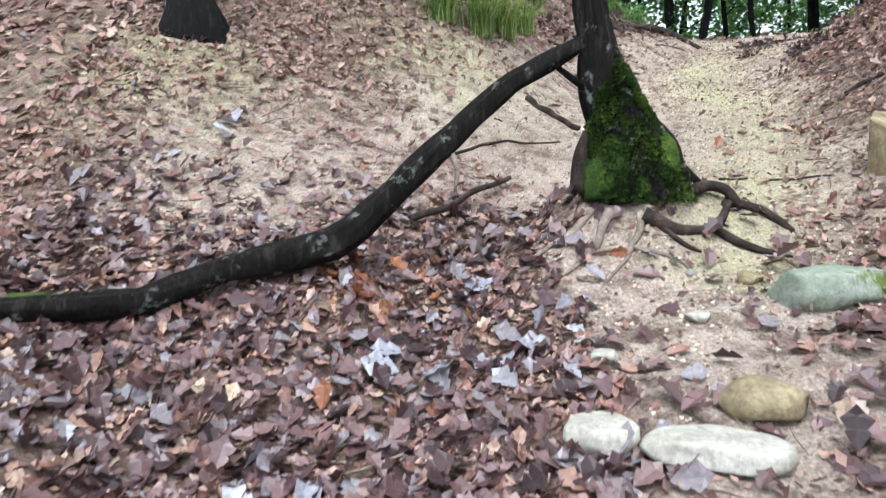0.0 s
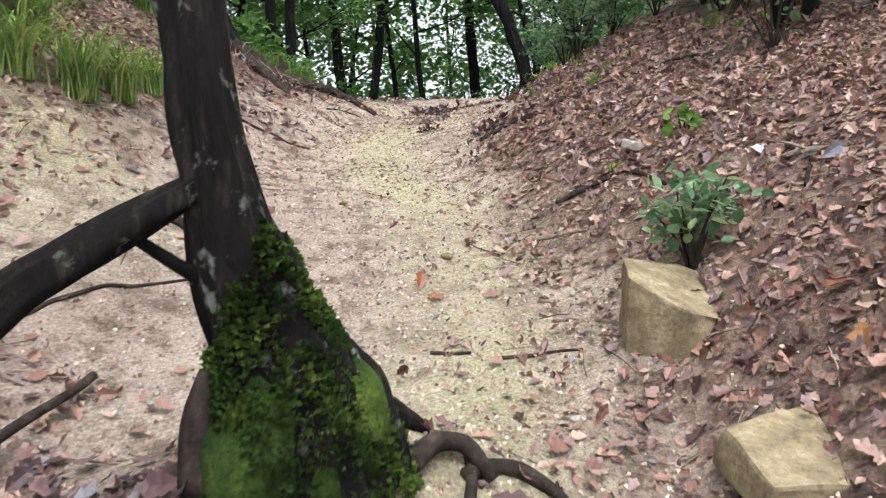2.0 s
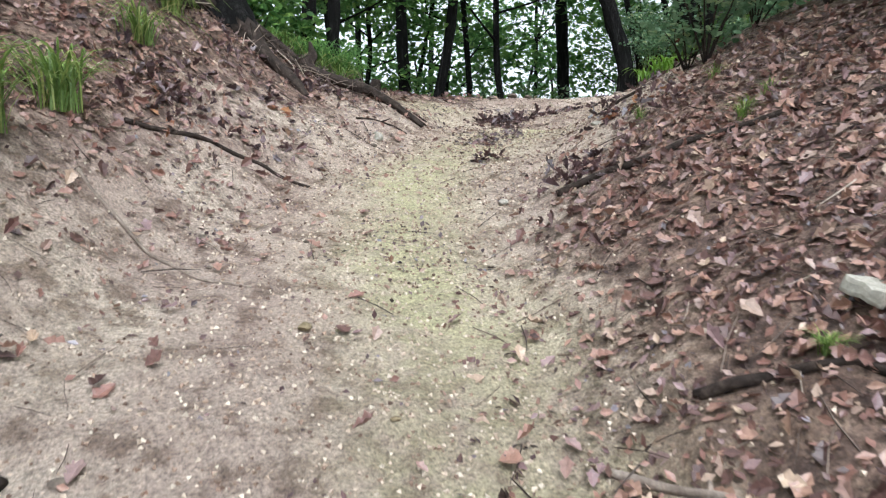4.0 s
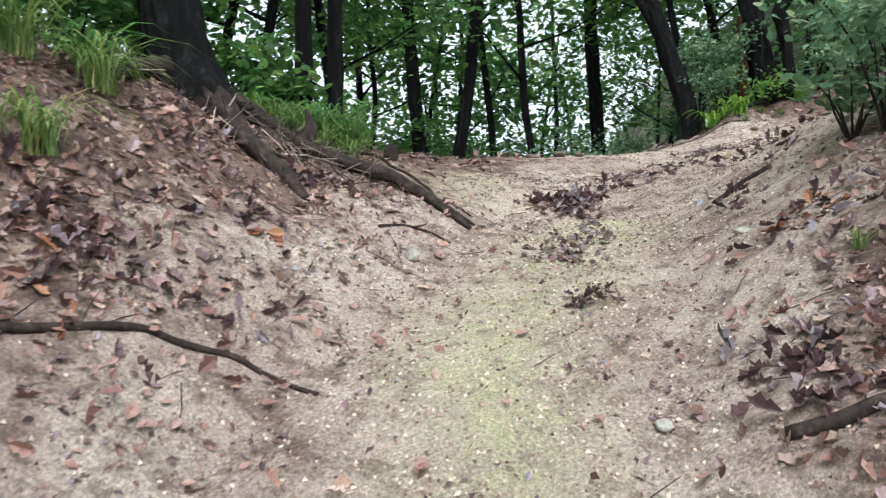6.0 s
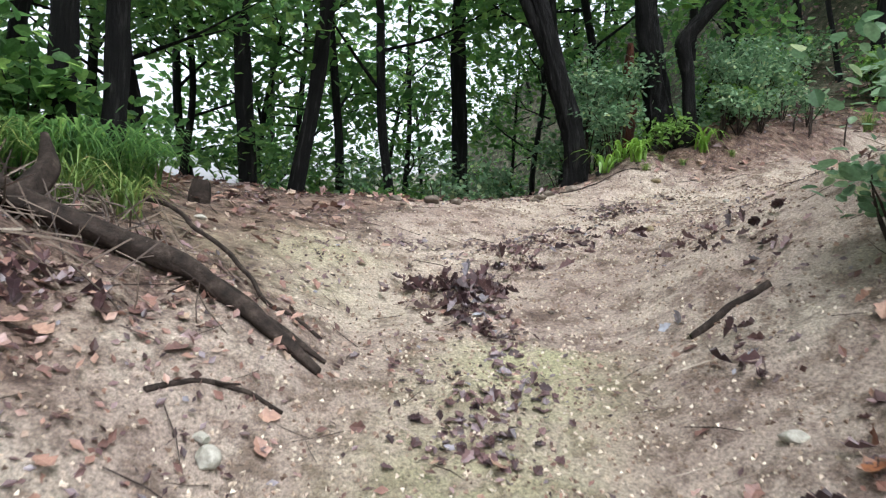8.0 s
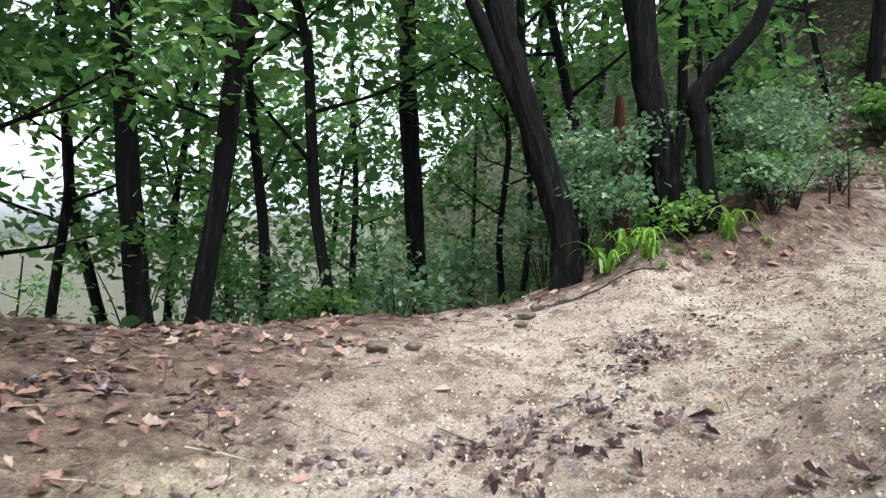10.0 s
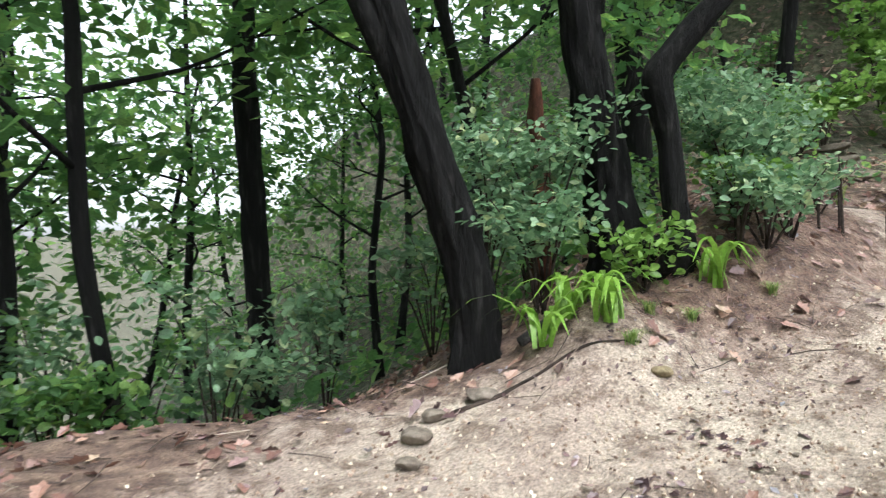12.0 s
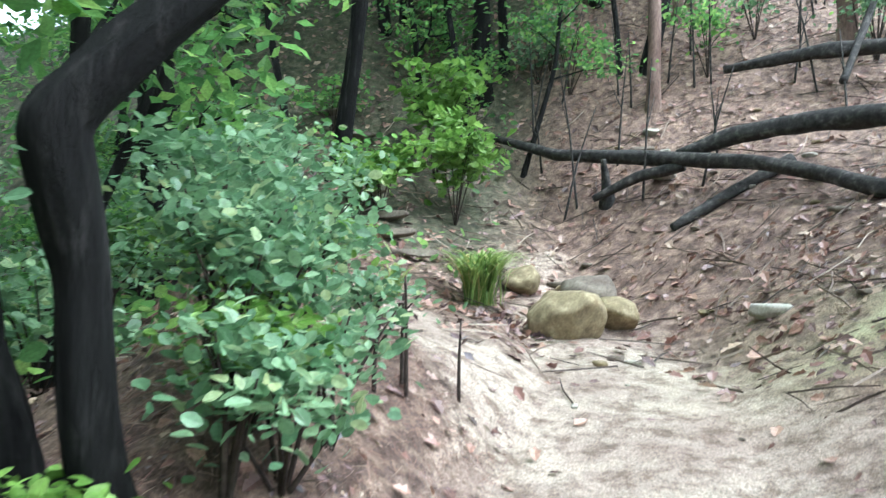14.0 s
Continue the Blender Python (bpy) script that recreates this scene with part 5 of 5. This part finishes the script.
log("fallen_log", [(18.5, 10.5, 0.3), (18.0, 9.4, 0.6), (17.6, 8.0, 0.6)], [0.06, 0.1, 0.12], "dead grey branch in the brush pile", None, 5)
log("fallen_log", [(17.4, 9.2, 0.4), (18.2, 8.6, 1.0), (19.0, 8.2, 1.2)], [0.05, 0.05, 0.03], "pale bleached branch in the brush pile", None, 6)
log("ground_branch", [(7.85, 13.72, 0.02), (8.2, 13.5, 0.05), (8.55, 13.42, 0.06)], [0.03, 0.035, 0.03], "dark branch lying under the strap plants", None, 7)
s = thing("broken_stub", on_ground(17.0, 12.15), "short broken stub with a mossy foot on the slope", "stump")
part("stub", *tube([(0, 0, -0.1), (-0.05, 0, 0.2), (-0.12, 0.05, 0.55)], [0.13, 0.06, 0.03], 9, 0.06, 0.2, 5, 0.2), DEADWOOD, s)
for k, (x, y, r) in enumerate(((18.5, 11.5, 0.10), (19.0, 8.7, 0.14), (20.5, 11.0, 0.08), (21.5, 9.8, 0.09))):
    build_tree("pine", "pinkish-barked straight pine trunk on the slope", on_ground(x, y), [(0, 0, 0), (0.02, 0, 2), (0.05, 0.05, 5), (0.0, 0, 9)], [r, r * 0.95, r * 0.85, 0.04], PINE, GREEN, 4, 0.6, 1.6, 70, 0.1, 12, 0.15, 0.1, 80 + k, 1.2, "pines on the slope")
rng = np.random.RandomState(9)
for k in range(30):
    x, y = rng.uniform(16.5, 21), rng.uniform(8.5, 13.5)
    s = thing("dead_sapling", on_ground(x, y), "thin dead grey sapling in the brush", "sapling", "dead saplings")
    h, dx, dy = rng.uniform(0.8, 2.2), rng.randn() * 0.25, rng.randn() * 0.25
    part("stem", *tube([(0, 0, -0.05), (dx * 0.4, dy * 0.4, h * 0.5), (dx, dy, h)], [0.018, 0.013, 0.005], 5, 0.2, 0.1, k), DEADWOOD, s)
    part("side_twig", *tube([(dx * 0.4, dy * 0.4, h * 0.5), (dx * 0.4 + rng.randn() * 0.2, dy * 0.4 + rng.randn() * 0.2, h * 0.8)], [0.008, 0.003], 4, 0.15, 0.1, k), DEADWOOD, s)

# ---- leaf litter, twigs and grit ----
rng = np.random.RandomState(2024)


def sample(n, x0, x1, y0, y1, weight):
    x, y = rng.uniform(x0, x1, n), rng.uniform(y0, y1, n)
    keep = rng.rand(n) < weight(x, y)
    return x[keep], y[keep]


def litter(name, label, x, y, template, faces, material, size, tilt=0.35, lift=0.012):
    n = len(x)
    p = np.stack([x, y, z_at(x, y) + lift * (0.3 + rng.rand(n) * 1.4)], -1)
    sizes = size * (0.55 + 0.8 * rng.rand(n))
    v, f = scatter(template, faces, p - np.array([0, 0, 0.0]), turns_of(rng, n, tilt, normal_at(x, y)), sizes[:, None])
    return tagged(new(name, mesh_of(name, v, f, material, False)), label, "leaves", kind="stuff")


near_w = lambda x, y: np.clip(litter_at(x, y) ** 1.4 + 0.012, 0, 1)
x, y = sample(20000, -2.6, 6.0, 0.6, 9.5, near_w)
litter("leaf_litter", "brown fallen oak leaves covering the banks", x, y, OAK, OAK_F, LITTER, 0.072)
x, y = sample(9000, -2.6, 6.0, 0.6, 9.5, near_w)
litter("leaf_litter", "curled brown fallen oak leaves on the banks", x, y, CURLED, OAK_F, LITTER, 0.075, 0.6, 0.02)
x, y = sample(7000, -2.0, 1.6, 0.6, 4.6, near_w)
litter("wet_leaf_litter", "dark wet purple-brown leaves in the hollow", x, y, OAK, OAK_F, WETLEAF, 0.095, 0.4, 0.02)
x, y = sample(14000, 0.0, 15.0, 9.0, 17.5, lambda x, y: np.clip(litter_at(x, y) ** 1.6, 0, 1) * 0.8 + 0.008)
litter("leaf_litter", "brown fallen leaves round the trail's shoulder", x, y, OAK, OAK_F, LITTER, 0.08)
x, y = sample(9000, 12.0, 24.0, 6.0, 20.0, lambda x, y: np.clip(litter_at(x, y), 0, 1) * 0.9)
litter("leaf_litter", "brown fallen leaves on the wooded slope", x, y, OAK, OAK_F, LITTER, 0.11)


def clump(name, label, cx, cy, r, n, material, size=0.1, template=CURLED):
    x, y = cx + rng.randn(n) * r, cy + rng.randn(n) * r
    return litter(name, label, x, y, template, OAK_F, material, size, 0.5, 0.02)


for cx, cy, r, n in ((4.94, 9.69, 0.08, 16), (4.72, 8.86, 0.13, 26), (2.45, 10.75, 0.13, 46), (1.6, 10.4, 0.3, 40), (1.9, 10.9, 0.25, 40), (1.4, 9.6, 0.3, 30), (2.2, 9.85, 0.12, 14), (3.8, 8.0, 0.12, 40), (3.77, 7.72, 0.10, 24), (3.6, 9.17, 0.035, 12), (3.72, 9.2, 0.07, 8), (1.62, 9.3, 0.2, 40), (1.3, 9.2, 0.2, 40), (5.9, 10.6, 0.15, 22), (2.1, 9.2, 0.1, 12), (5.75, 10.2, 0.1, 10), (4.6, 8.3, 0.18, 20), (4.5, 11.05, 0.10, 50), (4.62, 11.48, 0.14, 70), (4.85, 11.28, 0.08, 40), (5.3, 11.62, 0.14, 26), (6.0, 11.75, 0.2, 20), (7.0, 13.6, 0.1, 8), (13.3, 12.95, 0.2, 25)):
    clump("leaf_clump", "clump of dark curled dead leaves on sand", cx, cy, r, n, WETLEAF, 0.095)
for cx, cy, r, n in ((-0.05, 2.85, 0.13, 9), (0.35, 2.75, 0.10, 9), (-0.45, 2.2, 0.12, 6), (0.55, 2.95, 0.06, 5), (-1.4, 4.85, 0.07, 4), (0.2, 3.3, 0.1, 4), (3.6, 4.4, 0.15, 5), (5.1, 10.2, 0.04, 3)):
    clump("grey_leaf_clump", "few grey-violet upturned leaves on the litter", cx, cy, r, n, PALELEAF, 0.12, OAK)
for cx, cy, r, n in ((-0.25, 3.15, 0.22, 45), (0.72, 3.35, 0.03, 2), (1.4, 4.55, 0.02, 1), (2.0, 5.2, 0.04, 3), (0.8, 4.2, 0.1, 4), (3.9, 3.9, 0.25, 14), (3.0, 3.6, 0.2, 8), (4.70, 8.85, 0.11, 14), (1.32, 8.83, 0.06, 5), (2.17, 9.8, 0.06, 5), (1.2, 5.0, 0.1, 3), (4.35, 12.0, 0.02, 1)):
    clump("orange_leaf_clump", "fresh orange-brown fallen leaves", cx, cy, r, n, ORANGE, 0.10, OAK)
# dead leaves washed into the gully floor
wash = [(3.9, 9.9), (4.3, 10.5), (4.6, 11.1), (4.85, 11.6), (5.2, 12.0), (5.9, 12.1), (6.7, 12.3), (7.6, 12.5)]
wash_left = [(5.0, 12.0), (4.6, 12.7), (4.0, 13.3), (3.2, 13.7)]
x, y = sample(20000, 3.0, 8.0, 9.2, 14.2, lambda x, y: np.maximum(np.exp(-(near_line(x, y, wash) / 0.2) ** 2), 0.4 * np.exp(-(near_line(x, y, wash_left) / 0.2) ** 2)) * (smooth_noise(x, y, 0.35, 31) + 0.5 * smooth_noise(x, y, 0.14, 33) > 0.08))
litter("washed_leaves", "brown leaf fragments washed along the gully floor", x, y, OAK, OAK_F, WETLEAF, 0.05, 0.35, 0.008)
x, y = sample(52000, 0.4, 10.0, 2.5, 14.5, lambda x, y: 0.06 + 0.5 * (smooth_noise(x, y, 0.5, 32) + 0.5 * smooth_noise(x, y, 0.17, 34) > 0.4))
litter("leaf_crumbs", "small dark leaf crumbs on the sand", x, y, LEAF4, LEAF4_F, WETLEAF, 0.035, 0.4, 0.006)

TWIG_T = [(-0.5, 0.012, 0), (-0.5, -0.012, 0), (-0.5, 0, 0.02), (0.05, 0.05, 0.01), (0.05, 0.028, 0.01), (0.05, 0.04, 0.03), (0.5, 0.0, 0.01), (0.5, -0.01, 0.01), (0.5, -0.005, 0.02)]
TWIG_F = [(0, 1, 4), (0, 4, 3), (1, 2, 5), (1, 5, 4), (2, 0, 3), (2, 3, 5), (3, 4, 7), (3, 7, 6), (4, 5, 8), (4, 8, 7), (5, 3, 6), (5, 6, 8)]
x, y = sample(9500, -2.5, 9.5, 0.8, 14.5, lambda x, y: 0.06 + 0.5 * litter_at(x, y))
litter("twig_litter", "thin dry twigs strewn over the ground", x, y, TWIG_T, TWIG_F, TWIG, 0.20, 0.12, 0.012)
x, y = sample(1500, 11.0, 21.0, 8.0, 16.0, lambda x, y: 0.1 + 0.6 * litter_at(x, y))
litter("twig_litter", "thin dry sticks strewn over the slope", x, y, TWIG_T, TWIG_F, TWIG, 0.5, 0.15, 0.03)
GRIT_T = [(0.5, 0, 0), (-0.3, 0.45, 0), (-0.35, -0.4, 0), (0, 0.05, 0.45), (0, 0, -0.3)]
GRIT_F = [(0, 1, 3), (1, 2, 3), (2, 0, 3), (1, 0, 4), (2, 1, 4), (0, 2, 4)]
x, y = sample(95000, 0.0, 9.5, 2.2, 14.2, lambda x, y: (1 - litter_at(x, y)) * 0.75 * np.exp(-(trail(x, y)[1] / 1.6) ** 2))
litter("grit", "coarse granite grit loose on the trail", x, y, GRIT_T, GRIT_F, GRIT, 0.02, 0.6, 0.002)

# low green growth on the ground below the shoulder and on the wooded slope
x, y = sample(34000, 2.0, 26.0, 13.9, 38.0, lambda x, y: (beyond(x, y) > 0.5) * np.clip(0.6 + smooth_noise(x, y, 1.4, 41), 0, 1))
litter("ground_cover", "low green leafy ground cover below the shoulder", x, y, ROUND, ROUND_F, GREEN, 0.13, 0.5, 0.2)
x, y = sample(7000, 14.0, 26.0, 13.5, 26.0, lambda x, y: np.clip(0.2 + smooth_noise(x, y, 1.2, 42), 0, 1))
litter("ground_cover", "low green leafy ground cover on the slope", x, y, ROUND, ROUND_F, GREEN, 0.11, 0.5, 0.2)

# fine dead roots and stalks hanging from the eroded bank edge
x, y = sample(900, 1.0, 3.2, 10.6, 12.2, lambda x, y: np.exp(-((x - 2.2) ** 2 + (y - 11.45) ** 2) / 0.5))
litter("root_fibres", "tangle of thin dead roots and stalks on the bank edge", x, y, TWIG_T, TWIG_F, TWIG, 0.32, 0.55, 0.06)

# reddish needles and crumbs on the hump beside the trail
x, y = sample(9000, 8.0, 11.2, 12.5, 14.0, lambda x, y: np.clip(litter_at(x, y), 0, 1) * 0.8)
litter("needle_litter", "reddish brown needles and crumbs on the hump", x, y, TWIG_T, TWIG_F, LITTER, 0.07, 0.3, 0.012)
shrub("trailside_bush", 5.6, 9.42, "low grey-green broad-leaved bush over the bank", 0.3, 0.4, 0.075, 130, BLUEGREEN, 160, 7)
for k in range(8):
    a = np.random.RandomState(700 + k)
    shrub("undergrowth_shrub", -2.9 + 2.5 * a.rand(), 8.6 + 1.8 * a.rand(), "green undergrowth on the slope above the trail", 0.5, 1.0 + 0.6 * a.rand(), 0.10, 220, GREEN, 170 + k, 6, group="undergrowth")

x, y = sample(12000, -8.0, -2.4, 2.5, 11.0, lambda x, y: 0.75 + 0 * x)
litter("leaf_litter", "brown fallen leaves on the upper slope", x, y, OAK, OAK_F, LITTER, 0.10)
x, y = sample(75000, -2.6, 6.0, 0.6, 11.0, near_w)
litter("leaf_fragments", "small broken brown leaf fragments on the banks", x, y, LEAF4, LEAF4_F, LITTER, 0.042, 0.5, 0.012)
